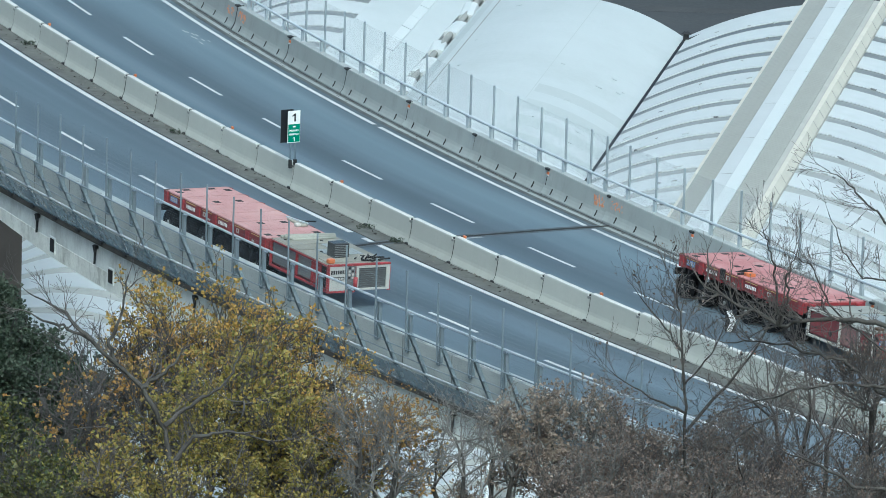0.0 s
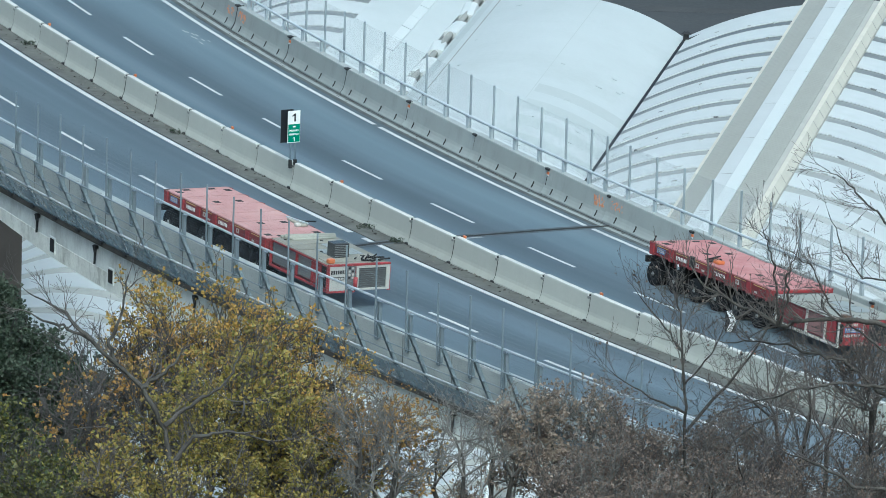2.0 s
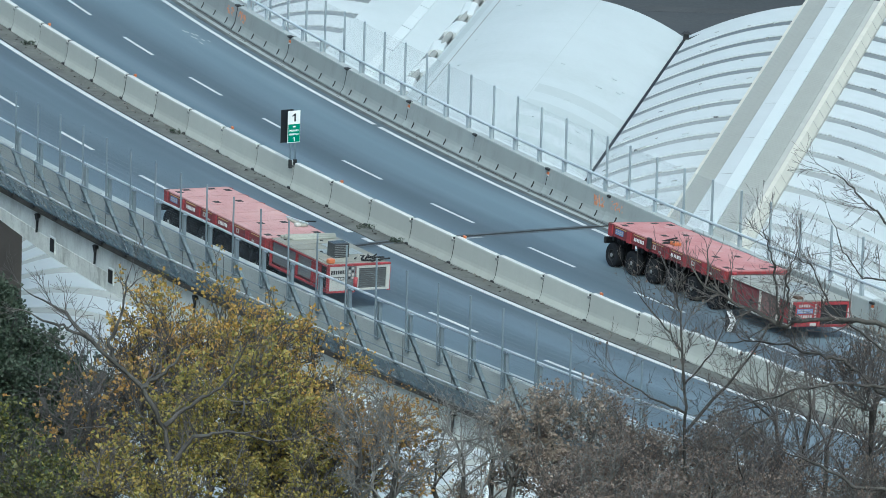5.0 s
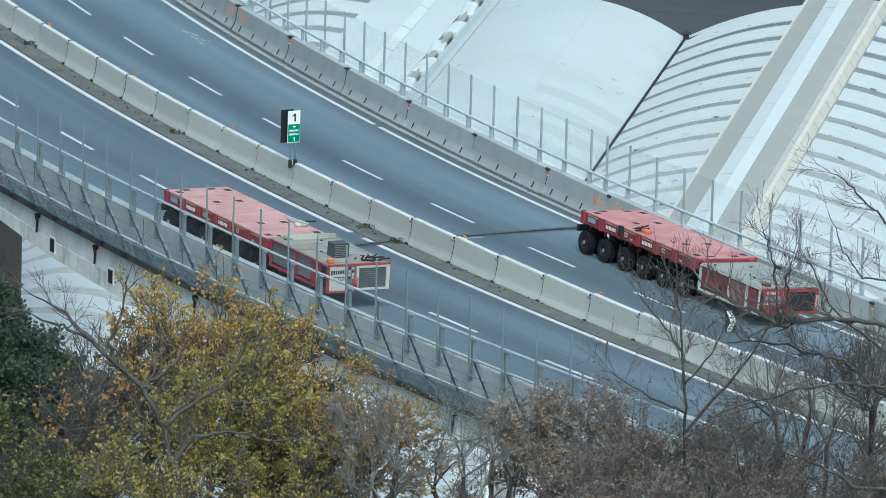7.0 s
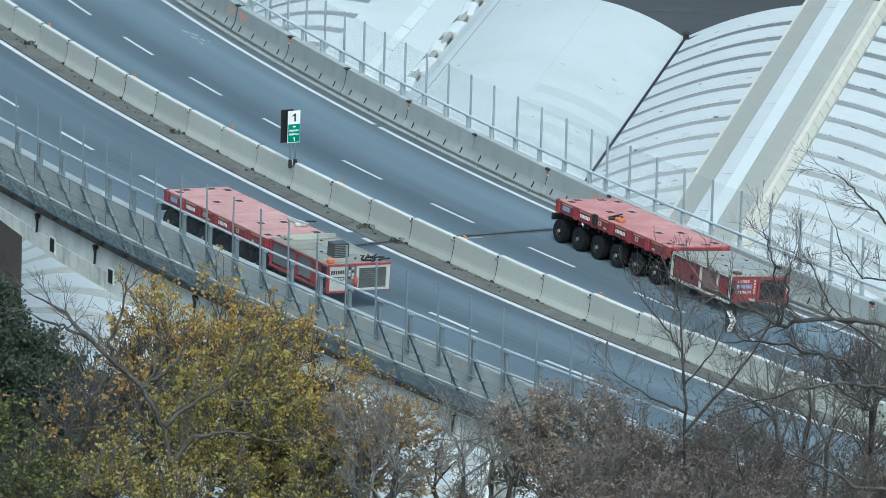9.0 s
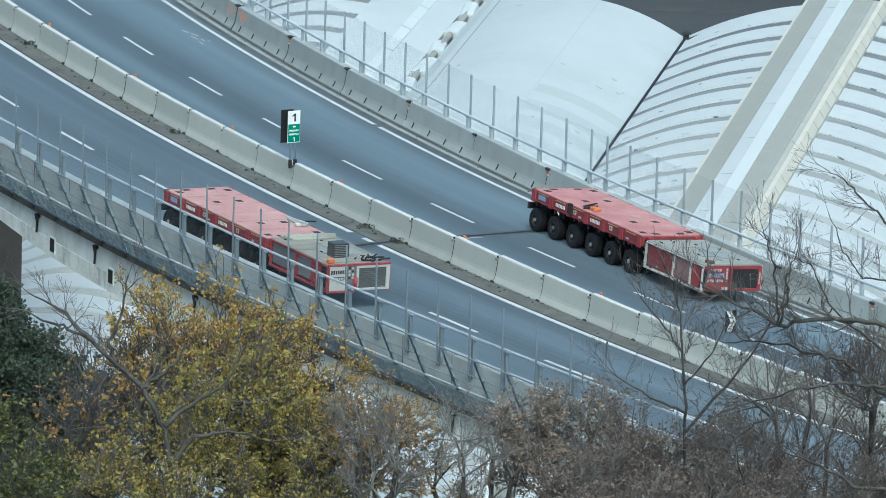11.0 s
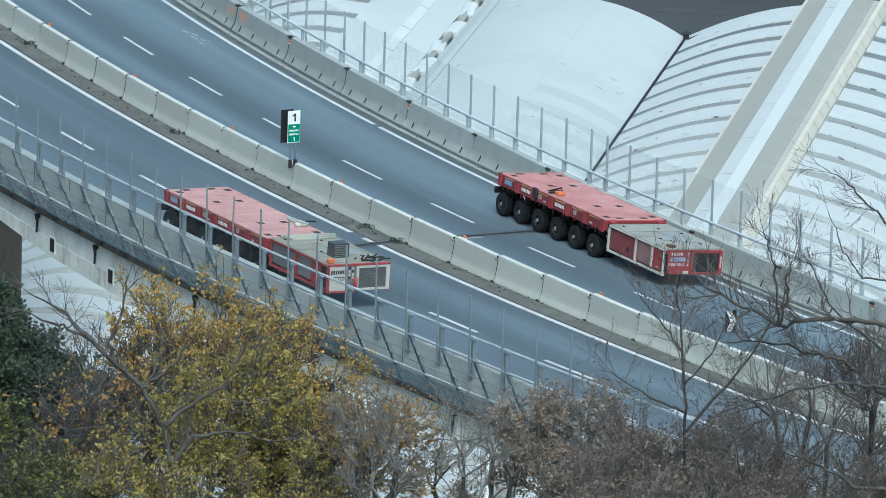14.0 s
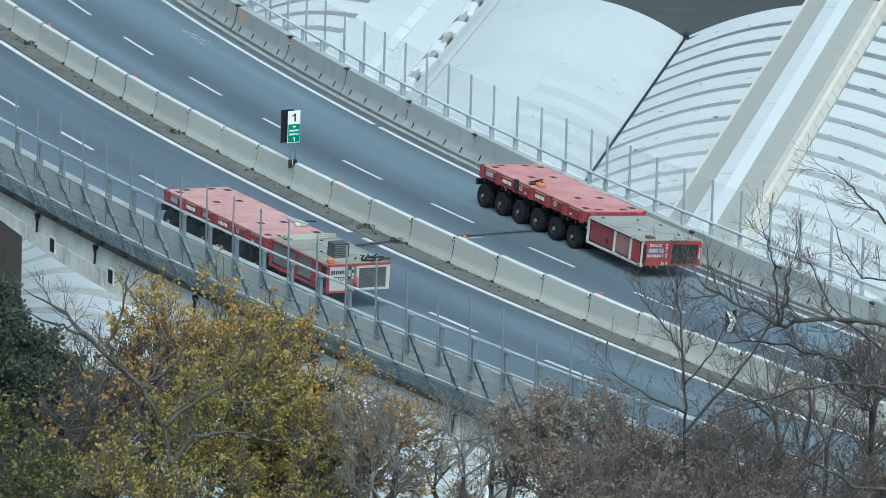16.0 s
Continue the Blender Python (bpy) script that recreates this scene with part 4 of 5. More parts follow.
# ---- signs ----
def build_signs():
    m = road_frame(4.42, -2.66, 0.06)
    sg = thing("road_sign", m, "white and green motorway sign on two posts above the barrier", "road sign")
    for y in (-0.10, 0.10):
        part("post", tubed((0, y, 0.72), (0, y, 1.75), 0.03), STEEL_DARK, sg)
        part("clamp", boxed(-0.06, 0.06, y - 0.05, y + 0.05, 0.7, 1.02, 0.01), BLACK_STEEL, sg, "dark clamp gripping the barrier")
    part("panel", boxed(0.035, 0.055, -0.25, 0.25, 1.66, 2.86, 0.004), SIGN_WHITE, sg, "white upper sign plate")
    part("green_plate", boxed(0.056, 0.062, -0.235, 0.235, 1.69, 2.36), SIGN_GREEN, sg, "green lower sign plate")
    part("back_panel", boxed(-0.16, -0.14, -0.44, 0.06, 1.64, 2.88, 0.004), SIGN_BLACK, sg, "dark back of the opposite sign plate")
    part("bracket", boxed(-0.19, 0.04, -0.12, -0.08, 2.0, 2.06), BLACK_STEEL, sg)
    face = Matrix(((0, 0, 1, 0.0), (1, 0, 0, 0.0), (0, 1, 0, 0), (0, 0, 0, 1)))
    for text, size, z, mat in (("MILANO", 0.098, 2.12, SIGN_WHITE), ("GENOVA", 0.096, 1.98, SIGN_WHITE)):
        words(text, size, mat, sg, Matrix.Translation((0.066, 0.0, z)) @ face)
    for z, k, mat in ((2.61, 1.0, SIGN_BLACK), (1.80, 0.5, SIGN_WHITE)):
        bm = bmesh.new()
        pts = [(0.0, -0.15), (0.065, -0.15), (0.065, 0.15), (0.015, 0.15), (-0.075, 0.085), (-0.075, 0.03), (0.0, 0.075)]
        a = [bm.verts.new((0.063, y * k, z + h * k)) for y, h in pts]
        b = [bm.verts.new((0.067, y * k, z + h * k)) for y, h in pts]
        for c in (a, b):
            bm.faces.new((c[0], c[1], c[2], c[3], c[6]))
            bm.faces.new((c[3], c[4], c[5], c[6]))
        for i in range(7):
            bm.faces.new((a[i], a[(i + 1) % 7], b[(i + 1) % 7], b[i]))
        part("numeral", bm, mat, sg)
    part("arrow_mark", boxed(0.063, 0.066, -0.05, 0.07, 2.24, 2.29), SIGN_WHITE, sg)
    m = road_frame(4.36, 27.8, 0.45)
    ch = thing("chevron_sign", m, "black chevron marker with a white arrow on the median barrier", "road sign")
    part("post", tubed((0, 0, 0.4), (0, 0, 1.75), 0.03), STEEL_DARK, ch)
    part("panel", boxed(0.03, 0.05, -0.22, 0.22, 1.05, 1.80, 0.004), SIGN_BLACK, ch)
    bm = bmesh.new()
    pts = [(-0.20, 1.07), (0.02, 1.07), (0.21, 1.42), (0.02, 1.79), (-0.20, 1.79), (-0.02, 1.42)]
    a = [bm.verts.new((0.052, y, z)) for y, z in pts]
    b = [bm.verts.new((0.058, y, z)) for y, z in pts]
    for q in ((0, 1, 2, 5), (5, 2, 3, 4)):
        bm.faces.new([b[i] for i in q])
    for i in range(6):
        bm.faces.new((a[i], a[(i + 1) % 6], b[(i + 1) % 6], b[i]))
    part("arrow", bm, SIGN_WHITE, ch, "white chevron arrow")


# ---- self-propelled modular transporters ----
WHEEL_R = 0.43
AXLES = [0.22 + 1.4 * k for k in range(6)]


def tyre_mesh():
    o = [(-0.15, 0.22), (-0.16, 0.34), (-0.15, 0.40), (-0.125, 0.428), (-0.075, 0.43), (-0.07, 0.418), (-0.06, 0.418), (-0.055, 0.43), (0.055, 0.43), (0.06, 0.418), (0.07, 0.418), (0.075, 0.43), (0.125, 0.428), (0.15, 0.40), (0.16, 0.34), (0.15, 0.22)]
    bm = lathe(bmesh.new(), o, 28)
    return mesh_of("tyre", bm, BLACK_RUBBER)


def rim_mesh():
    bm = lathe(bmesh.new(), [(-0.152, 0.225), (-0.152, 0.20), (-0.09, 0.18), (-0.08, 0.11), (-0.13, 0.10), (-0.15, 0.05), (-0.15, 0.0)], 20)
    return mesh_of("rim", bm, BLACK_STEEL)


def hub_mesh():
    bm = lathe(bmesh.new(), [(-0.135, 0.075), (-0.165, 0.07), (-0.175, 0.045), (-0.175, 0.0)], 14)
    return mesh_of("hub", bm, surface("pale_worn_hub", (0.30, 0.30, 0.29), 0.5, 0.5, var=0.3, scale=8))


TYRE, RIM, HUB = tyre_mesh(), rim_mesh(), hub_mesh()


def bars(parent, x0, x1, z0, z1, y, mat, rows=1, count=5, name="lettering_bar", face="y"):
    """Plain bars that stand for lettering."""
    hgt = (z1 - z0) / rows
    for r in range(rows):
        step = (x1 - x0) / count
        for k in range(count):
            a, b, c, d = x0 + step * (k + 0.12), x0 + step * (k + 0.82), z0 + hgt * (r + 0.15), z0 + hgt * (r + 0.85)
            part(name, boxed(a, b, y - 0.004, y, c, d) if face == "y" else boxed(y, y + 0.004, a, b, c, d), mat, parent)


def transporter(name, m, parked):
    T = thing(name, m, "parked faded red six-axle modular transporter with grey power pack" if parked else "faded red six-axle modular transporter with a red power pack, driving slowly", "transporter", "modular transporters")
    L, Wd, top = 8.05, 1.215, 1.565
    deck = part("deck", boxed(0, L, -Wd, Wd, top - 0.05, top, 0.012), RED_DECK_PALE if parked else RED_DECK, T, "faded pinkish red steel deck")
    for x in (0.55, 2.3, 5.85, 7.6):
        for y in ((-0.95, 0.95) if x in (0.55, 7.6) else (-0.35, 0.55)):
            part("lashing_pocket", boxed(x - 0.15, x + 0.15, y - 0.12, y + 0.12, top - 0.002, top + 0.004), DARK_GAP, deck, "dark recessed lashing pocket")
    for x in (0.25, 7.85):
        for y in (-0.55, 0.45):
            part("lashing_pocket", boxed(x - 0.10, x + 0.10, y - 0.15, y + 0.15, top - 0.002, top + 0.004), DARK_GAP, deck)
    if not parked:
        for x, y, r in ((0.95, 0.72, 0.26), (1.95, 0.85, 0.30), (4.9, 0.3, 0.2)):
            part("worn_patch", tubed((x, y, top - 0.01), (x, y, top + 0.0035), r, r, 18), RED_DECK_PALE, deck, "pale worn round patch")
    for k in range(1, 6 if parked else 1):
        part("plate_seam", boxed(1.36 * k - 0.004, 1.36 * k + 0.004, -Wd + 0.02, Wd - 0.02, top - 0.002, top + 0.003), RED_DULL, deck)
    for y in (-Wd, Wd):
        sgn = -1 if y < 0 else 1
        beam = part("side_beam", boxed(0.0, L, y - 0.02, y + 0.02, top - 0.40, top - 0.045, 0.008), RED_BEAM, T, "red side beam with ribs and labels")
        for k in range(7):
            x = 0.12 + 1.302 * k
            part("rib", boxed(x - 0.13, x + 0.13, y + sgn * 0.015, y + sgn * 0.075, top - 0.46, top - 0.05, 0.01), RED_PAINT, beam, "bright red box rib")
            part("rib_cap", boxed(x - 0.14, x + 0.14, y + sgn * 0.015, y + sgn * 0.085, top - 0.05, top - 0.012, 0.006), RED_DULL, beam)
        if sgn < 0:
            for k in range(6):
                a = 0.12 + 1.302 * k + 0.2
                part("lashing_strip", boxed(a + 0.06, a + 0.84, y - 0.027, y - 0.021, top - 0.10, top - 0.072), YELLOW_LABEL, beam, "worn yellow lashing strip")
                part("beam_shelf", boxed(a - 0.06, a + 0.96, y - 0.06, y - 0.01, top - 0.43, top - 0.395), RED_BEAM, beam)
            part("label_plate", boxed(0.42, 0.98, y - 0.026, y - 0.021, top - 0.33, top - 0.13), BLUE_LABEL, beam, "blue and white label")
            bars(beam, 0.44, 0.96, top - 0.30, top - 0.16, y - 0.027, WHITE_PAINT, 2, 4)
            for x in (1.72, 4.30):
                bars(beam, x, x + 0.72, top - 0.33, top - 0.15, y - 0.024, SIGN_WHITE, 1, 7, "logo_bar")
            for x in (3.05, 5.72):
                part("label_plate", boxed(x, x + 0.22, y - 0.026, y - 0.021, top - 0.31, top - 0.15), WHITE_PAINT, beam, "white label with a red mark")
                part("label_mark", boxed(x + 0.07, x + 0.15, y - 0.030, y - 0.026, top - 0.27, top - 0.19), RED_PAINT, beam)
            for x in (3.45, 6.95):
                part("label_plate", boxed(x, x + 0.20, y - 0.026, y - 0.021, top - 0.36, top - 0.29), WHITE_PAINT, beam)
            part("corner_casting", boxed(-0.06, 0.12, y - 0.07, y + 0.1, top - 0.13, top + 0.006, 0.02), RUST, beam, "rusty corner casting")
            rng = random.Random(5)
            for k in range(22):
                x = 0.1 + 0.36 * k + rng.uniform(-.1, .1)
                part("hydraulic_fitting", boxed(x, x + rng.uniform(.05, .14), -1.16, -1.06, top - rng.uniform(0.52, 0.66), top - 0.4, 0.01), rng.choice((BLACK_STEEL, BLACK_STEEL, BLACK_STEEL, RED_BEAM)), beam)
    for x in (0.0, L):
        part("end_beam", boxed(x - 0.02, x + 0.02, -Wd, Wd, top - 0.40, top - 0.05, 0.008), RED_PAINT, T)
    part("spine", boxed(0.1, L - 0.1, -0.42, 0.42, top - 0.62, top - 0.06, 0.03), BLACK_STEEL, T, "dark central spine beam")
    part("bumper", boxed(-0.40, -0.28, -1.2, -0.5, 0.74, 0.98, 0.02), BLACK_STEEL, T, "black end bumper")
    for y in (-0.75, -0.35):
        part("bumper_arm", boxed(-0.30, 0.05, y - 0.04, y + 0.04, 0.8, 1.2), BLACK_STEEL, T)
    # bogies
    wheels = []
    cyl = mesh_of("steering_column", tubed((0, 0, 0.72), (0, 0, 1.5), 0.2, 0.2, 14), BLACK_STEEL, True)
    arm = bmesh.new()
    prism(arm, [(-0.07, 0.30), (-0.10, 0.72), (0.10, 0.72), (0.07, 0.30)], -0.18, 0.18)
    arm = mesh_of("swing_arm", arm, BLACK_STEEL)
    pis = mesh_of("piston", tubed((0.12, 0, 0.62), (-0.2, 0, 1.25), 0.05, 0.05, 8), STEEL_DARK, True)
    for x in AXLES:
        for y in (-0.80, 0.80):
            bogie = part("bogie", cyl, BLACK_STEEL, T, m=Matrix.Translation((x + 0.06, y, 0)))
            part("swing_arm", arm, BLACK_STEEL, bogie)
            part("piston", pis, STEEL_DARK, bogie)
            for dy in (-0.24, 0.24):
                out = -1 if dy < 0 else 1
                wm = Matrix.Translation((x, y + dy, WHEEL_R))
                w = part("wheel", TYRE, BLACK_RUBBER, T, m=wm, label="black ribbed tyre on a dark rim")
                flip = Matrix() if out < 0 else Matrix.Rotation(math.pi, 4, "Z")
                part("rim", RIM, BLACK_STEEL, w, m=flip)
                part("hub", HUB, STEEL, w, m=flip)
                wheels.append((w, wm))
    # power pack
    p0, p1, zb, zt = (L + 0.30, L + 4.72, 0.66, 1.60) if parked else (L + 0.30, L + 4.40, 0.48, 1.42)
    frame_mat = RED_PAINT if parked else WHITE_PAINT
    pack = part("power_pack", boxed(p0 + 0.1, p1 - 0.06, -1.14, 1.14, zb + 0.1, zt - 0.06, 0.02), RED_DULL, T, "boxy power pack behind the deck")
    for y in (-1.18, 1.18):
        part("frame_rail", boxed(p0, p1, y - 0.05, y + 0.05, zb, zb + 0.075, 0.01), frame_mat, pack, "pale frame rail" if not parked else "red frame rail")
        part("frame_rail", boxed(p0, p1, y - 0.04, y + 0.04, zt - 0.045, zt, 0.01), frame_mat, pack)
        for x in (p0 + 0.02, p0 + 2.0, p0 + 3.2, p1 - 0.05):
            part("frame_post", boxed(x - 0.024, x + 0.024, y - 0.045, y + 0.045, zb + 0.09, zt - 0.07), frame_mat, pack)
    lid_mat = OLIVE_LID if parked else GREY_LID
    lid = part("hood", boxed(p0, p1, -1.19, 1.19, zt, zt + 0.035, 0.01), lid_mat, pack, "grimy olive-grey hood plates" if parked else "worn grey hood plates")
    for x0, x1, y0, y1, mt in ((0.2, 1.25, -1.1, 1.1, lid_mat), (1.3, 2.15, 0.05, 0.72, HOOD_PATCH), (2.2, 3.05, 0.12, 0.85, HOOD_PATCH), (2.1, 2.75, -0.5, 0.05, HOOD_PATCH), (1.3, 2.05, -1.1, -0.55, lid_mat), (3.15, 4.1, -1.05, 1.05, lid_mat)):
        part("hatch", boxed(p0 + x0, p0 + x1, y0, y1, zt + 0.036, zt + 0.055, 0.008), mt, lid)
    for x, y in ((0.5, -0.9), (1.7, 0.8), (2.5, -0.5), (3.9, -0.9), (3.4, 0.6), (0.9, 0.3)):
        part("hatch_grip", boxed(p0 + x - 0.07, p0 + x + 0.07, y - 0.03, y + 0.03, zt + 0.055, zt + 0.08), BLACK_STEEL, lid)
    y = -1.145
    part("side_panel", boxed(p0 + 0.12, p0 + 1.93, y - 0.012, y, zb + 0.16, zt - 0.1), RED_DULL if not parked else DARK_PANEL, pack, "dusty side panel")
    part("filler_hole", tubed((p0 + 1.4, y - 0.02, zb + 0.35), (p0 + 1.4, y, zb + 0.35), 0.11, 0.11, 14), BLACK_STEEL, pack)
    part("side_panel", boxed(p0 + 2.08, p0 + 3.13, y - 0.012, y, zb + 0.16, zt - 0.1), DARK_PANEL if parked else DUSTY_PINK, pack, "grey dusty side panel" if parked else "dusty faded red side panel")
    part("side_door", boxed(p0 + 3.27, p0 + 3.82, y - 0.03, y, zb + 0.14, zt - 0.1), RED_PAINT, pack, "red side door")
    part("side_recess", boxed(p0 + 3.86, p0 + 4.28, y - 0.014, y, zb + 0.16, zt - 0.1), BLACK_STEEL, pack)
    # front face
    fx = p1 - 0.05
    tm = BLACK_STEEL if parked else WHITE_PAINT
    if parked:
        part("front_panel", boxed(fx, fx + 0.05, -1.12, -0.46, zb + 0.06, zt - 0.02, 0.008), WHITE_PAINT, pack, "white front panel with dark lettering bars")
        bars(pack, -1.09, -0.49, zt - 0.33, zt - 0.14, fx + 0.051, tm, 1, 7, "logo_bar", "x")
        part("label_plate", boxed(fx + 0.05, fx + 0.053, -1.0, -0.56, zt - 0.52, zt - 0.40), BLACK_STEEL, pack)
        bars(pack, -0.98, -0.58, zt - 0.51, zt - 0.41, fx + 0.054, WHITE_PAINT, 1, 6, "lettering_bar", "x")
        part("front_edge", boxed(fx - 0.02, fx + 0.075, -1.2, 1.2, zt - 0.03, zt + 0.045, 0.01), RED_PAINT, pack, "red top edge beam")
        part("front_post", boxed(fx - 0.02, fx + 0.065, -1.2, -1.125, zb, zt - 0.03, 0.01), RED_PAINT, pack)
        part("front_sill", boxed(fx - 0.02, fx + 0.07, -1.2, -0.13, zb - 0.02, zb + 0.055, 0.01), RED_PAINT, pack)
        panel = part("control_panel", boxed(fx - 0.02, fx + 0.03, -0.45, -0.13, zb + 0.1, zt - 0.03, 0.008), DARK_PANEL, pack, "dusty control panel with dials")
        for k in range(8):
            part("dial", boxed(fx + 0.03, fx + 0.036, -0.40 + 0.13 * (k % 2), -0.32 + 0.13 * (k % 2), zt - 0.15 - 0.11 * (k // 2), zt - 0.08 - 0.11 * (k // 2), 0.01), WHITE_PAINT if k % 3 else BLACK_STEEL, panel)
    else:
        part("front_panel", boxed(fx, fx + 0.05, -1.12, -0.12, zb + 0.06, zt - 0.02, 0.008), RED_PAINT, pack, "red front panel with plain white lettering bars")
        bars(pack, -0.92, -0.44, zt - 0.22, zt - 0.08, fx + 0.051, tm, 1, 5, face="x")
        bars(pack, -1.0, -0.34, zt - 0.60, zt - 0.46, fx + 0.051, tm, 1, 7, "logo_bar", "x")
        part("label_plate", boxed(fx + 0.05, fx + 0.054, -0.96, -0.32, zt - 0.42, zt - 0.26), BLUE_LABEL, pack, "blue label with pale bars")
        bars(pack, -0.94, -0.34, zt - 0.40, zt - 0.28, fx + 0.054, WHITE_PAINT, 2, 7, "lettering_bar", "x")
        bars(pack, -0.27, -0.17, zt - 0.60, zt - 0.08, fx + 0.051, tm, 5, 1, face="x")
        part("lower_grille", boxed(fx + 0.05, fx + 0.056, -0.4, -0.15, zb + 0.08, zb + 0.18), WHITE_PAINT, pack)
    rad = part("radiator", boxed(fx - 0.02, fx + 0.02, 0.0, 1.05, zb + 0.12, zt - 0.12), GRILLE if parked else BLACK_STEEL, pack, "dark radiator core")
    rm = WHITE_PAINT if parked else RED_PAINT
    for y0, y1, z0, z1 in ((-0.1, 0.0, zb + 0.04, zt - 0.02), (1.05, 1.19, zb + 0.04, zt - 0.02), (0.0, 1.05, zb + 0.04, zb + 0.12), (0.0, 1.05, zt - 0.12, zt - 0.02)):
        part("radiator_frame", boxed(fx - 0.01, fx + 0.06, y0, y1, z0, z1, 0.008), rm, rad, "white radiator frame" if parked else "red radiator frame")
    for k in range(9 if parked else 0):
        z = zb + 0.15 + 0.075 * k
        part("fin", boxed(fx + 0.02, fx + 0.028, 0.02, 1.03, z, z + 0.012), DARK_PANEL, rad)
    if not parked:
        part("red_label", boxed(fx + 0.06, fx + 0.066, 1.08, 1.14, zb + 0.3, zb + 0.7), WHITE_PAINT, rad)
    # hose bundle between deck and pack
    for k in range(9):
        z = 0.62 + 0.09 * k
        part("hose", tubed((L - 0.05, -0.9 + 0.1 * k, z), (p0 + 0.12, -0.85 + 0.09 * k, z - 0.06), 0.03), BLACK_STEEL, pack)
    rng = random.Random(8)
    for k in range(10):
        x, z = L + 0.06 + 0.03 * (k % 5), 0.62 + 0.075 * k
        part("hose_loop", tubed((x, -1.12 + rng.uniform(-.05, .05), z), (x + 0.12, -1.12 + rng.uniform(-.05, .05), z + rng.uniform(-.1, .12)), 0.022), STEEL_POST if k % 2 else BLACK_STEEL, pack)
    part("coupling_plate", boxed(L + 0.02, p0, -1.1, 1.1, 1.28, 1.42), BLACK_STEEL, T)
    for y in (-0.95, 0.95):
        part("coupling_pin", boxed(L - 0.02, L + 0.2, y - 0.1, y + 0.1, 1.1, 1.52, 0.03), RED_PAINT, T)
    if parked:
        part("stack_box", boxed(p0 + 3.0, p0 + 3.5, -0.55, 0.05, zt + 0.05, zt + 0.56, 0.02), GLASS_DARK, pack, "dark grey exhaust box")
        for k in range(7):
            part("louvre", boxed(p0 + 3.5, p0 + 3.512, -0.50, 0.0, zt + 0.10 + 0.062 * k, zt + 0.125 + 0.062 * k), DARK_PANEL, pack)
        for k, (x, r) in enumerate(((0.18, 0.07), (0.34, 0.095), (0.52, 0.08), (0.66, 0.05))):
            part("tarpaulin", tubed((p0 + x, -0.9 + 0.07 * k, zt + 0.03 + r), (p0 + x + 0.1 - 0.04 * k, 1.12 - 0.05 * k, zt + 0.04 + r * 0.8), r, r * 0.8, 12), TARP, pack, "folded grey tarpaulin", smooth=True)
        part("extinguisher", tubed((fx + 0.12, -0.16, zb + 0.12), (fx + 0.12, -0.16, zb + 0.52), 0.075, 0.075, 10), RED_PAINT, pack, "red fire extinguisher", smooth=True)
        part("beacon", boxed(p1 - 0.35, p1 - 0.15, -1.12, -0.86, zt + 0.04, zt + 0.2, 0.03), ORANGE, pack, "orange beacon")
        rng = random.Random(3)
        for k in range(16):
            a = Vector((p1 - 0.45 + rng.uniform(-.3, .3), 0.6 + rng.uniform(-.4, .4), zt + 0.08))
            part("cable_loop", tubed(a, a + Vector((rng.uniform(-.3, .3), rng.uniform(-.3, .3), rng.uniform(0, .1))), 0.03), BLACK_STEEL, pack)
    else:
        part("lamp_pair", boxed(p1 - 0.4, p1 - 0.1, -0.95, -0.7, zt + 0.03, zt + 0.14, 0.02), RUST, pack)
    if parked:
        # loose gear lying on the deck
        gear = thing("lashing_gear", m @ Matrix.Translation((6.2, 0.95, top)), "pale steel lashing frame lying on the red deck", "gear")
        part("plate", boxed(-0.6, 0.5, -0.16, 0.12, 0.0, 0.09, 0.02), TARP, gear)
        part("bar", tubed((-0.75, -0.1, 0.1), (0.6, 0.05, 0.14), 0.035), STEEL, gear)
        part("bar", tubed((-0.1, 0.2, 0.06), (0.7, 0.3, 0.22), 0.03), BLACK_STEEL, gear)
        part("cap", boxed(0.3, 0.5, -0.35, -0.15, 0.0, 0.12, 0.03), WHITE_PAINT, gear, "white cap")
    else:
        # control box with a strap rides on the deck's edge
        gear = part("control_box", boxed(3.75, 4.1, -1.0, -0.7, top, top + 0.13, 0.03), ORANGE, T, "orange remote control box on the deck")
        part("strap", tubed((3.2, -0.75, top + 0.02), (3.9, -0.75, top + 0.16), 0.025), BLACK_STEEL, gear)
        part("cable", tubed((3.0, -1.1, top - 0.1), (3.6, -0.6, top + 0.2), 0.03), BLACK_STEEL, gear)
        part("strap", tubed((3.6, -1.15, top + 0.02), (3.85, -0.9, top + 0.1), 0.04), BLACK_STEEL, gear)
        part("bracket", boxed(2.75, 3.0, -1.34, -1.24, top - 0.35, top + 0.05, 0.02), BLACK_STEEL, T, "dark bracket on the side beam")
    return T, wheels


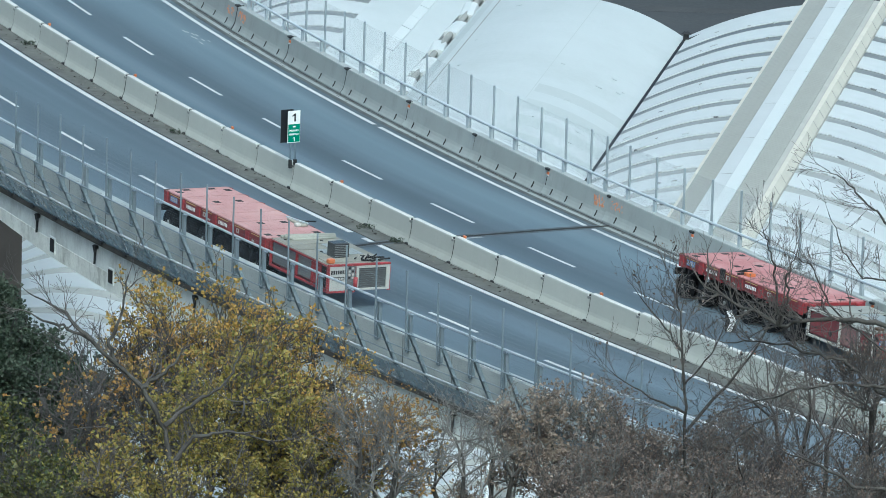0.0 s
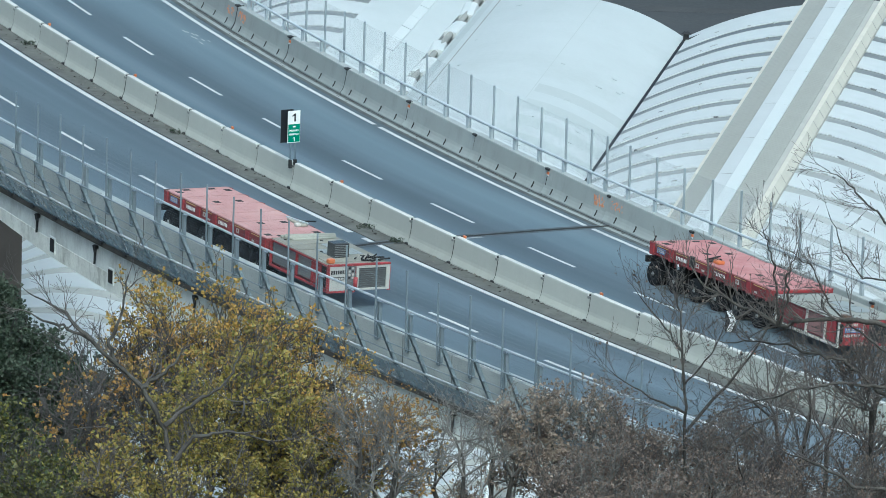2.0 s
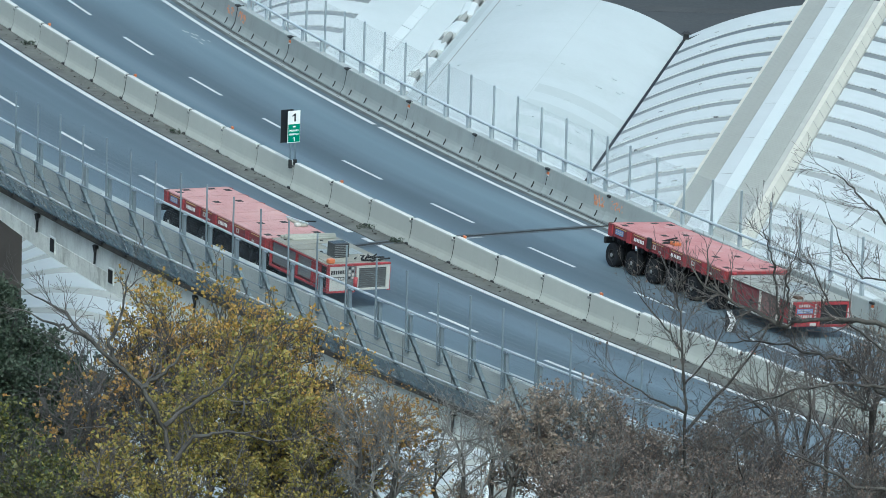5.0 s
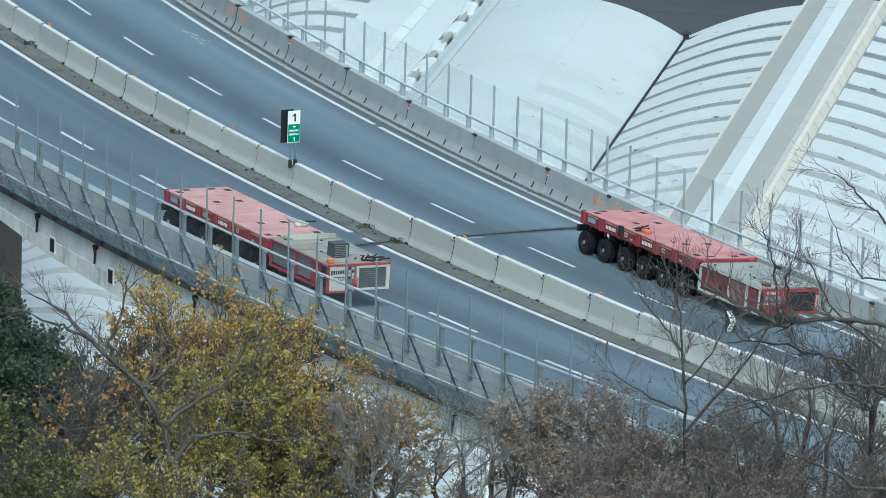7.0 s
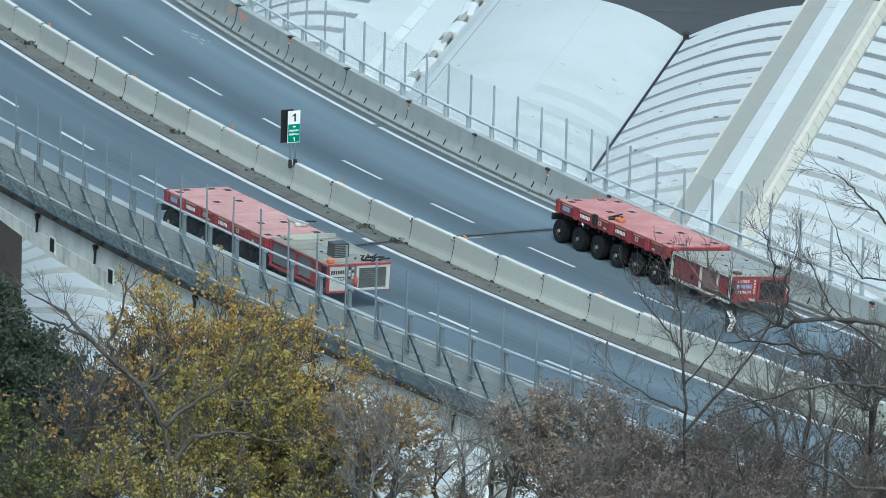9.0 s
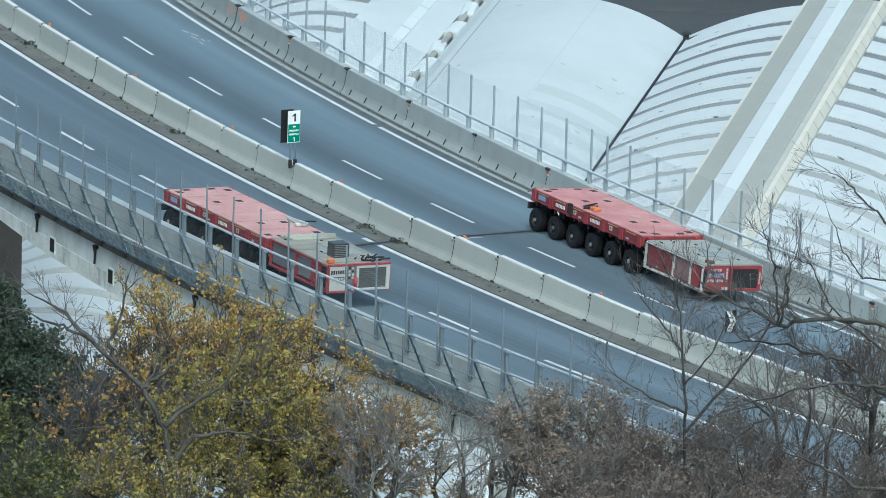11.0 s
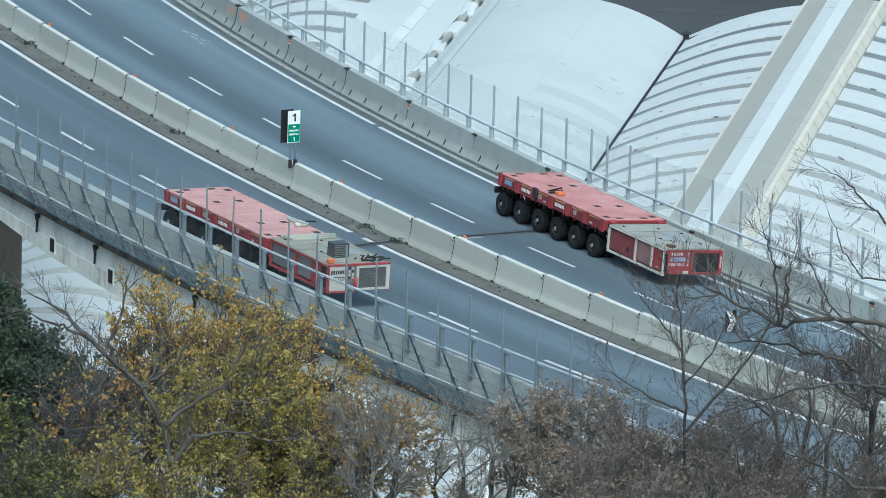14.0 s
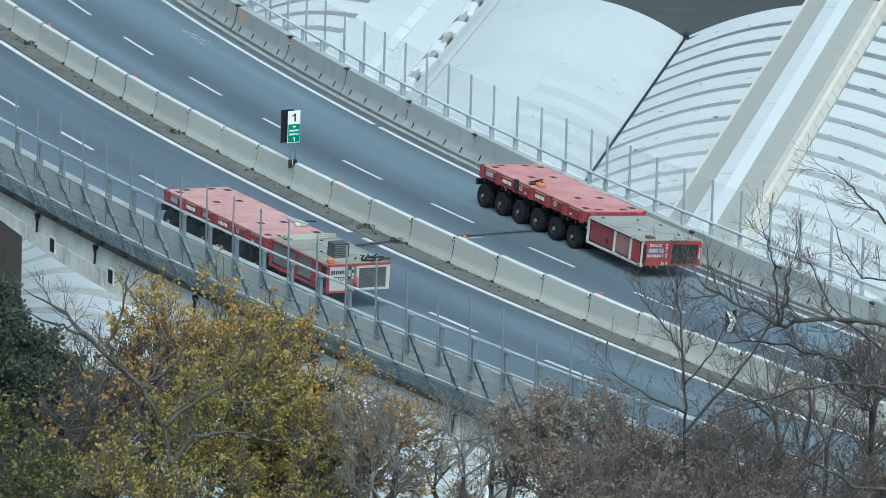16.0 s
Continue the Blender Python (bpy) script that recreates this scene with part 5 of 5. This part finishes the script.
# ---- trees and shrubs on the hillside ----
class Wood:
    """Collects tapered limbs as tubes, and leaves as small folded blades."""
    def __init__(self, seed):
        self.rng = random.Random(seed)
        self.v, self.f, self.lv, self.lf, self.tips = [], [], [], [], []
        self.main = []

    def bough(self, name, pts, r0, r1, sides):
        """A limb that becomes a part of its own."""
        keep = self.v, self.f
        self.v, self.f = [], []
        self.limb(pts, r0, r1, sides)
        self.main.append((name, self.v, self.f))
        self.v, self.f = keep

    def limb(self, pts, r0, r1, sides):
        n = len(pts)
        base = len(self.v)
        for i, p in enumerate(pts):
            d = (pts[min(i + 1, n - 1)] - pts[max(i - 1, 0)]).normalized()
            side = d.cross(Vector((0.3, 0.9, 0.2))).normalized()
            up = d.cross(side)
            r = r0 + (r1 - r0) * i / (n - 1)
            rough = 0.16 if sides >= 7 else 0.0
            r *= 1 + self.rng.uniform(-rough, rough)
            for k in range(sides):
                a = 2 * math.pi * k / sides
                self.v.append(p + (side * math.cos(a) + up * math.sin(a)) * r * (1 + self.rng.uniform(-rough, rough)))
        for i in range(n - 1):
            for k in range(sides):
                a, b = base + i * sides + k, base + i * sides + (k + 1) % sides
                self.f.append((a, b, b + sides, a + sides))

    def path(self, start, direction, length, crook, rise, steps):
        g, d, p, out = self.rng, direction.normalized(), start.copy(), [start.copy()]
        for _ in range(steps):
            d = (d + Vector((g.gauss(0, crook), g.gauss(0, crook), g.gauss(0, crook) + rise))).normalized()
            p = p + d * (length / steps)
            out.append(p.copy())
        return out, d

    def grow(self, start, direction, length, radius, depth, spec):
        g = self.rng
        steps = 5 if depth > 1 else 4
        pts, d = self.path(start, direction, length, spec["crook"], spec["rise"], steps)
        end = radius * (0.55 if depth else 0.45)
        if radius > 0.03:
            self.bough("limb", pts, radius, end, 7)
        else:
            self.limb(pts, radius, max(end, 0.0045), 5 if radius > 0.015 else 3)
        if depth == 0:
            self.tips.append((pts[-1], d))
            self.tips.append((pts[len(pts) // 2], d))
            return
        self.spread(pts, radius, length, depth, spec)

    def spread(self, pts, radius, length, depth, spec):
        g = self.rng
        n = spec["kids"] + (g.random() < 0.5)
        for k in range(n):
            t = 1.0 if k == 0 else g.uniform(0.25, 0.97)
            i = min(int(t * (len(pts) - 1)), len(pts) - 2)
            u = t * (len(pts) - 1) - i
            p = pts[i].lerp(pts[i + 1], u)
            along = (pts[i + 1] - pts[i]).normalized()
            out = Vector((g.gauss(0, 1), g.gauss(0, 1), g.gauss(0.1, 0.8))).normalized()
            ang = spec["fork"] * g.uniform(0.55, 1.2) if k else spec["fork"] * 0.4
            nd = (along * math.cos(ang) + out * math.sin(ang)).normalized()
            self.grow(p, nd, length * g.uniform(spec["short"] - 0.12, spec["short"] + 0.12), radius * g.uniform(0.5, 0.66) * (1.0 if k else 1.1), depth - 1, spec)

    def leaves(self, per_tip, size, cloud, keep=1.0, droop=0.0):
        """Tufts of leaves that spread out from the twig ends."""
        g = self.rng
        for p, d in self.tips:
            if g.random() > keep:
                continue
            n = max(1, int(per_tip * g.uniform(0.5, 1.5) + 0.5))
            for _ in range(n):
                out = Vector((g.gauss(0, 1), g.gauss(0, 1), g.gauss(0, 0.9))).normalized()
                c = p + out * abs(g.gauss(0, cloud)) - Vector((0, 0, droop))
                self.leaf(c, size * g.uniform(0.6, 1.35), (out + d * 0.6).normalized())

    def leaf(self, c, s, a):
        g = self.rng
        b = a.cross(Vector((g.gauss(0, 1), g.gauss(0, 1), g.gauss(0.6, 1)))).normalized()
        nrm = a.cross(b) * s * 0.2
        k = len(self.lv)
        self.lv += [c, c + a * s * 0.5 + b * s * 0.42 + nrm, c + a * s, c + a * s * 0.6 - b * s * 0.42 + nrm]
        self.lf += [(k, k + 1, k + 2), (k, k + 2, k + 3)]

    def finish(self, name, base, label, category, bark, leaf, group="hillside trees"):
        ob = thing(name, Matrix.Translation(base), label, category, group)
        for nm, v, f, mat, text in [(n, v, f, BARK_DARK, "") for n, v, f in self.main] + [("twig_mass", self.v, self.f, bark, "crooked fine twigs"), ("crown", self.lv, self.lf, leaf, "crown of many small leaves")]:
            if not f:
                continue
            me = bpy.data.meshes.new(nm)
            me.from_pydata([tuple(p - base) for p in v], [], f)
            me.materials.append(mat)
            if nm != "crown":
                me.polygons.foreach_set("use_smooth", [True] * len(me.polygons))
            tagged(part(nm, me, mat, ob, text), kind="stuff" if nm in ("crown", "twig_mass") else "")
        return ob


def spot(x, y, d):
    """A place on the hillside's wood, d metres out from the hilltop: x metres across, y metres above the line of its view."""
    return Vector((x - 0.0285 * y, d, 85.0 - 0.24755 * d - 0.0285 * x + y))


def rooted(x, d):
    return Vector((x, d, ground_z(x, d) - 0.15))


def stem(w, base, fork, r0, r1, crook=0.12):
    g = w.rng
    n = 7
    pts = [base.lerp(fork, k / n) + Vector((g.gauss(0, crook), g.gauss(0, crook), 0)) * (0 if k in (0, n) else 1) for k in range(n + 1)]
    w.bough("trunk", pts, r0, r1, 9)
    return pts


OAK = dict(crook=0.20, rise=0.05, kids=4, fork=0.95, short=0.64)
OAK_OPEN = dict(crook=0.18, rise=0.06, kids=3, fork=0.9, short=0.7)
BARE = dict(crook=0.22, rise=0.04, kids=3, fork=0.85, short=0.62)
LONG = dict(crook=0.09, rise=0.03, kids=2, fork=0.8, short=0.8)
BUSH = dict(crook=0.14, rise=0.06, kids=4, fork=0.8, short=0.68)


def tree(name, seed, x, top, d, limbs, reach, radius, depth, spec, label, bark, leaf=None, per_tip=0, size=0.1, cloud=0.12, keep=1.0, aim=None, category="tree", droop=0.0, up=0.75):
    """A tree whose limbs fork below the line of view; top is where the crown's middle stands."""
    w = Wood(seed)
    g = w.rng
    base = rooted(x, d)
    fork = spot(x, top, d)
    pts = stem(w, base, fork, radius * 1.5, radius)
    for k in range(limbs):
        if aim:
            v = Vector((*aim[k % len(aim)],)).normalized()
            ln = reach * g.uniform(0.9, 1.1)
        else:
            a = 2 * math.pi * (k + g.random() * 0.6) / limbs
            v = Vector((math.cos(a), math.sin(a) * 0.8, up * g.uniform(0.4, 1.5))).normalized()
            ln = reach * g.uniform(0.75, 1.1)
        start = pts[-1] if k % 3 else pts[-2]
        w.grow(start, v, ln, radius * g.uniform(0.5, 0.7), depth, spec)
    if leaf:
        w.leaves(per_tip, size, cloud, keep, droop)
    return w.finish(name, base, label, category, bark, leaf)


def guided_tree(name, seed, x, d, limbs, radius, twig, spec, label, bark, depth=2, count=7, leaf=None, size=0.06, keep=0.1, thin=99):
    """A tree whose main limbs follow bent lines of (across, up) points; twigs grow from them."""
    w = Wood(seed)
    g = w.rng
    base = rooted(x, d)
    for n, line in enumerate(limbs):
        dep = g.uniform(-0.6, 0.6) if n else 0.0
        ctrl = [spot(x + a, b, d + dep * k / max(1, len(line) - 1)) for k, (a, b) in enumerate(line)]
        if n == 0:
            ctrl.insert(0, base)
        pts = []
        for a, b in zip(ctrl, ctrl[1:]):
            for k in range(5):
                pts.append(a.lerp(b, k / 5) + Vector((g.gauss(0, 0.02), g.gauss(0, 0.04), g.gauss(0, 0.02))))
        pts.append(ctrl[-1])
        r = radius * (1.0 if n == 0 else g.uniform(0.5, 0.8)) * (0.6 if n >= thin else 1.0)
        w.bough("trunk" if n == 0 else "limb", pts, r, r * 0.28, 7)
        span = sum((b - a).length for a, b in zip(pts, pts[1:]))
        for k in range(int(count * len(line) / (7 if n >= thin else 4))):
            i = g.randrange(len(pts) // 3 if n == 0 else 1, len(pts) - 1)
            along = (pts[i + 1] - pts[i]).normalized()
            out = Vector((g.gauss(0, 1), g.gauss(0, 0.8), g.gauss(0.35, 1))).normalized()
            w.grow(pts[i], (along + out * 0.9).normalized(), twig * g.uniform(0.6, 1.3), r * 0.3, depth, spec)
        w.grow(pts[-1], pts[-1] - pts[-2], twig, r * 0.24, depth, spec)
    if leaf:
        w.leaves(1, size, 0.05, keep)
    return w.finish(name, base, label, "tree", bark, leaf)


def build_trees():
    yellow = "yellow-green autumn oak with thinning leaves on the hillside"
    amber = "amber autumn oak with thinning leaves and bare grey twig ends"
    for x, top, d, sd, limbs, reach in ((-4.3, -4.2, 151, 11, 8, 1.2), (-3.3, -5.0, 150, 12, 6, 0.95), (-4.7, -5.7, 149, 17, 6, 1.0), (-2.7, -5.7, 149, 20, 5, 0.9)):
        tree("oak_tree", sd, x, top, d, limbs, reach, 0.09, 4, OAK_OPEN, yellow, BARK_TWIG, LEAF_YELLOW, 6, 0.075, 0.07, 0.40)
    for x, top, d, sd, limbs, reach in ((-5.1, -3.2, 154, 34, 6, 1.0), (-4.0, -3.2, 154, 35, 6, 0.95), (-3.1, -3.9, 153, 36, 6, 0.9), (-5.9, -3.7, 155, 37, 5, 1.0), (-2.9, -4.8, 152, 39, 6, 1.0)):
        tree("oak_tree", sd, x, top, d, limbs, reach, 0.075, 4, OAK_OPEN, amber, BARK_TWIG, LEAF_AMBER, 6, 0.072, 0.07, 0.36, up=1.0)
    for x, top, d, sd, keep in ((-5.9, -4.4, 153, 13, 0.14), (-6.9, -4.2, 154, 19, 0.03), (-7.0, -5.4, 150, 24, 0.06)):
        tree("oak_tree", sd, x, top, d, 6, 1.1, 0.07, 4, OAK_OPEN, "half-bare autumn oak with a few orange leaf tips", BARK_TWIG, LEAF_ORANGE, 4, 0.09, 0.05, keep)
    tree("young_oak_tree", 14, -1.35, -4.5, 149, 6, 0.95, 0.05, 4, OAK, "orange-brown young oak, half bare", BARK_BROWN, LEAF_ORANGE, 3, 0.07, 0.05, 0.22, up=1.1)
    for x, top, d, sd, limbs, reach in ((-8.7, -3.9, 157, 15, 8, 1.15), (-9.5, -2.5, 158, 16, 7, 1.0), (-7.9, -5.0, 156, 18, 7, 1.0)):
        tree("evergreen_oak_tree", sd, x, top, d, limbs, reach, 0.10, 4, OAK, "dense dark evergreen oak with leathery leaves", BARK_DARK, LEAF_DARK, 6, 0.085, 0.08, 0.8)
    for x, top, d, sd in ((-8.2, -5.0, 143, 21), (-7.4, -5.7, 142, 22), (-8.7, -4.6, 145, 26)):
        tree("bramble_shrub", sd, x, top, d, 7, 0.8, 0.035, 3, BUSH, "tangled green and yellow bramble shrub", BARK_TWIG, LEAF_GREEN, 5, 0.085, 0.08, 0.3, category="shrub")
    for x, top, d, sd in ((-6.4, -5.4, 147, 27), (-5.2, -6.0, 146, 28), (-3.2, -5.9, 147, 29)):
        tree("oak_scrub", sd, x, top, d, 7, 0.9, 0.06, 3, OAK, "low oak scrub with sparse yellow-brown leaves", BARK_BROWN, LEAF_YELLOW, 5, 0.075, 0.06, 0.3, category="shrub")
    guided_tree("bare_tree", 31, -5.25, 147.3, [[(0.00, -5.12), (-0.11, -3.93), (-0.57, -3.08), (-1.55, -2.18), (-2.06, -1.97), (-2.58, -1.80)],
                [(-1.55, -2.18), (-2.02, -1.69), (-2.74, -1.33)],
                [(-0.13, -3.82), (0.46, -3.29), (1.08, -2.87), (1.51, -2.00)],
                [(0.00, -4.57), (0.46, -4.03), (1.08, -3.87), (1.95, -4.01)],
                [(-1.08, -2.60), (-1.19, -2.22), (-0.93, -1.66), (-0.81, -0.88)],
                [(-0.57, -3.08), (-0.11, -2.78), (0.33, -2.22)]],
                0.07, 0.36, LONG, "leafless grey tree with crooked limbs", BARK_BROWN, 3, 5)
    for x, top, d, sd in ((2.0, -4.1, 150, 41), (3.3, -4.0, 151, 42), (2.9, -4.9, 146, 44), (4.1, -4.5, 149, 45), (5.2, -4.4, 148, 46), (6.3, -4.8, 148, 47), (2.3, -5.4, 145, 49), (4.7, -5.2, 145, 50), (5.8, -4.4, 150, 80), (3.6, -4.6, 147, 71), (5.6, -5.3, 146, 72), (7.0, -5.4, 146, 73), (3.9, -5.3, 144, 74), (6.2, -5.6, 144, 75), (7.9, -5.3, 145, 76)):
        tree("withered_shrub", sd, x, top, d, 7, 0.72, 0.045, 3, BUSH, "brown withered shrub with dead leaves clinging to twigs", BARK_BROWN if sd % 2 else BARK_GREY, LEAF_BROWN, 2.5, 0.06, 0.06, 0.55, category="shrub")
    for x, top, d, sd in ((1.75, -3.9, 149, 77), (1.35, -4.5, 149, 78), (2.9, -3.7, 150, 79)):
        tree("oak_sapling", sd, x, top, d, 5, 0.66, 0.045, 3, OAK, "young oak with pale dead leaves clinging in tufts", BARK_GREY, LEAF_TAN, 5, 0.07, 0.05, 0.42 if sd < 79 else 0.15, up=1.3)
    for x, top, d, sd in ((-1.6, -4.4, 146, 55), (-0.9, -4.4, 146, 51), (0.4, -4.5, 147, 52), (1.0, -4.2, 152, 53), (-0.2, -4.9, 150, 54)):
        tree("bare_sapling", sd, x, top, d, 5, 0.95, 0.045, 4, BARE, "leafless thin grey sapling on the hillside", BARK_GREY, up=1.2)
    guided_tree("bare_tree", 61, 4.72, 148, [[(0.00, -5.15), (-0.03, -3.33), (-0.07, -2.10), (-0.13, -1.00), (-0.20, -0.31)],
                [(0.00, -3.33), (1.27, -1.76), (1.80, -0.80), (1.99, -0.10)],
                [(-0.03, -3.00), (-0.73, -2.72), (-1.49, -2.23)],
                [(0.07, -4.50), (0.60, -3.82), (1.34, -3.13), (1.88, -2.91)],
                [(-0.05, -2.46), (0.47, -1.78), (0.79, -1.11)],
                [(-0.10, -1.78), (-0.40, -1.34), (-0.95, -0.66)]],
                0.045, 0.36, LONG, "leafless brown tree with fine crooked twigs", BARK_BROWN, 3, 13, LEAF_BROWN)
    guided_tree("bare_tree", 62, 9.14, 145, [[(-0.01, -1.31), (-0.78, -1.01), (-1.58, -0.91), (-2.30, -0.98), (-2.76, -1.12), (-3.67, -0.71), (-4.25, -0.37)],
                [(-0.01, -2.85), (-0.86, -2.30), (-1.32, -1.92), (-1.51, -1.76), (-2.10, -1.63), (-2.95, -1.45), (-3.73, -1.52)],
                [(-0.01, -2.41), (-0.78, -2.19), (-1.58, -2.19), (-2.36, -2.36), (-3.27, -2.66), (-3.93, -2.94)],
                [(-0.01, -4.39), (-0.78, -4.21), (-1.32, -4.21), (-1.97, -3.80), (-2.62, -3.61)],
                [(-0.01, -4.88), (-0.78, -4.75), (-1.45, -4.68), (-2.10, -4.82)],
                [(-0.01, 0.23), (-0.78, 1.03), (-1.19, 1.37), (-1.58, 1.77), (-1.97, 1.98)],
                [(-0.01, -0.65), (-0.78, -0.11), (-1.19, -0.11), (-1.58, 0.43), (-1.84, 1.10)],
                [(-0.43, -1.75), (-1.07, -1.31), (-1.82, -0.65), (-2.14, 0.01), (-2.57, 0.34)],
                [(-2.80, -1.08), (-2.86, -0.30), (-2.90, 0.10), (-3.02, 0.50), (-3.13, 0.78)],
                [(-2.76, -1.12), (-2.60, -0.60), (-2.62, -0.10), (-2.45, 0.35)]],
                0.07, 0.34, LONG, "leafless dark tree with long spreading limbs", BARK_BROWN, 3, 15, thin=5)
    for x, top, d, sd in ((6.5, -4.0, 150, 65), (7.6, -3.6, 151, 66), (5.9, -4.6, 147, 67), (7.3, -3.1, 152, 68), (8.5, -2.6, 150, 69), (6.6, -3.2, 151, 70)):
        tree("bare_tree", sd, x, top, d, 7, 0.85, 0.045, 4, dict(LONG, short=0.72), "leafless brown tree with fine crooked twigs", BARK_BROWN, LEAF_BROWN, 1, 0.055, 0.05, 0.04, up=1.0)
    tree("withered_shrub", 63, 8.2, -2.7, 146, 10, 0.8, 0.045, 3, BUSH, "brown withered climber-covered shrub", BARK_BROWN, LEAF_BROWN, 1.5, 0.055, 0.07, 0.6, category="shrub")
    tree("withered_shrub", 64, 8.2, -4.6, 146, 8, 0.75, 0.045, 3, BUSH, "brown withered climber-covered shrub", BARK_BROWN, LEAF_BROWN, 1.5, 0.055, 0.07, 0.6, category="shrub")
    pole = thing("marker_pole", Matrix.Translation(rooted(0.93, 156)), "pale steel pole standing among bare saplings", "pole")
    head = spot(0.93, -4.25, 156)
    part("pole", tubed((0, 0, 0), head - pole.location, 0.055, 0.055, 12), STEEL, pole, smooth=True)
    part("pole_cap", tubed(head - pole.location, head - pole.location + Vector((0, 0, 0.06)), 0.065, 0.05, 12), STEEL_POST, pole)
    # weeds in the dirt beside the median barrier
    for r, s in ((4.85, -27.9), (4.9, -12.0), (4.85, 4.2), (4.9, 6.6)):
        w = Wood(int(70 + s))
        base = road_xyz(r, s, 0.0)
        for k in range(10):
            w.grow(base + Vector((w.rng.gauss(0, .12), w.rng.gauss(0, .08), 0)), Vector((w.rng.gauss(0, .6), w.rng.gauss(0, .6), 1)), 0.09, 0.006, 1, dict(BUSH, kids=2))
        w.leaves(4, 0.045, 0.04)
        w.finish("weed", base, "small dark weed in the grit beside the barrier", "plant", BARK_DARK, LEAF_DARK, "roadside weeds")


build_ground()
build_hall()
build_viaduct()
build_barriers()
build_debris()
build_far_fence()
build_near_fence()
build_signs()
build_trees()

# ---- the two transporters ----
PARKED = road_frame(11.255, 3.289 - 12.3 + 12.3, 0.0, True)
parked_transporter, _ = transporter("parked_transporter", PARKED, True)
moving_transporter, moving_wheels = transporter("moving_transporter", road_frame(-2.93, 0.36, 0.0, True), False)

# seconds, metres along the curve and across it
TRAVEL = [(0.0, 15.79, -2.52), (0.5, 15.26, -2.52), (1.0, 14.73, -2.53), (1.5, 14.2, -2.55), (2.0, 13.69, -2.57), (2.5, 13.2, -2.58), (3.0, 12.69, -2.61), (3.5, 12.16, -2.63),
          (4.0, 11.64, -2.65), (4.75, 10.82, -2.69), (5.5, 10.0, -2.73), (6.25, 9.18, -2.76), (7.0, 8.42, -2.78), (7.5, 7.94, -2.79), (8.0, 7.43, -2.80), (8.5, 6.94, -2.82), (9.0, 6.46, -2.83),
          (9.75, 5.73, -2.85), (10.5, 5.03, -2.86), (11.25, 4.33, -2.88), (12.0, 3.62, -2.89), (12.5, 3.15, -2.90), (13.0, 2.69, -2.91), (13.5, 2.27, -2.92), (14.0, 1.84, -2.93), (14.5, 1.42, -2.94),
          (15.0, 1.04, -2.94), (15.5, 0.69, -2.94), (16.0, 0.36, -2.93)]


def motions():
    known = np.array(TRAVEL)
    steps = [(t, float(np.interp(t, known[:, 0], known[:, 1])), float(np.interp(t, known[:, 0], known[:, 2]))) for t in np.arange(0, 16.01, 0.5).tolist()]
    walk(moving_transporter, [(t, road_frame(r, s, 0.0, True)) for t, s, r in steps])
    for w, m in moving_wheels:
        walk(w, [(t, m @ Matrix.Rotation((s - steps[0][1]) / WHEEL_R, 4, "Y")) for t, s, r in steps])


motions()
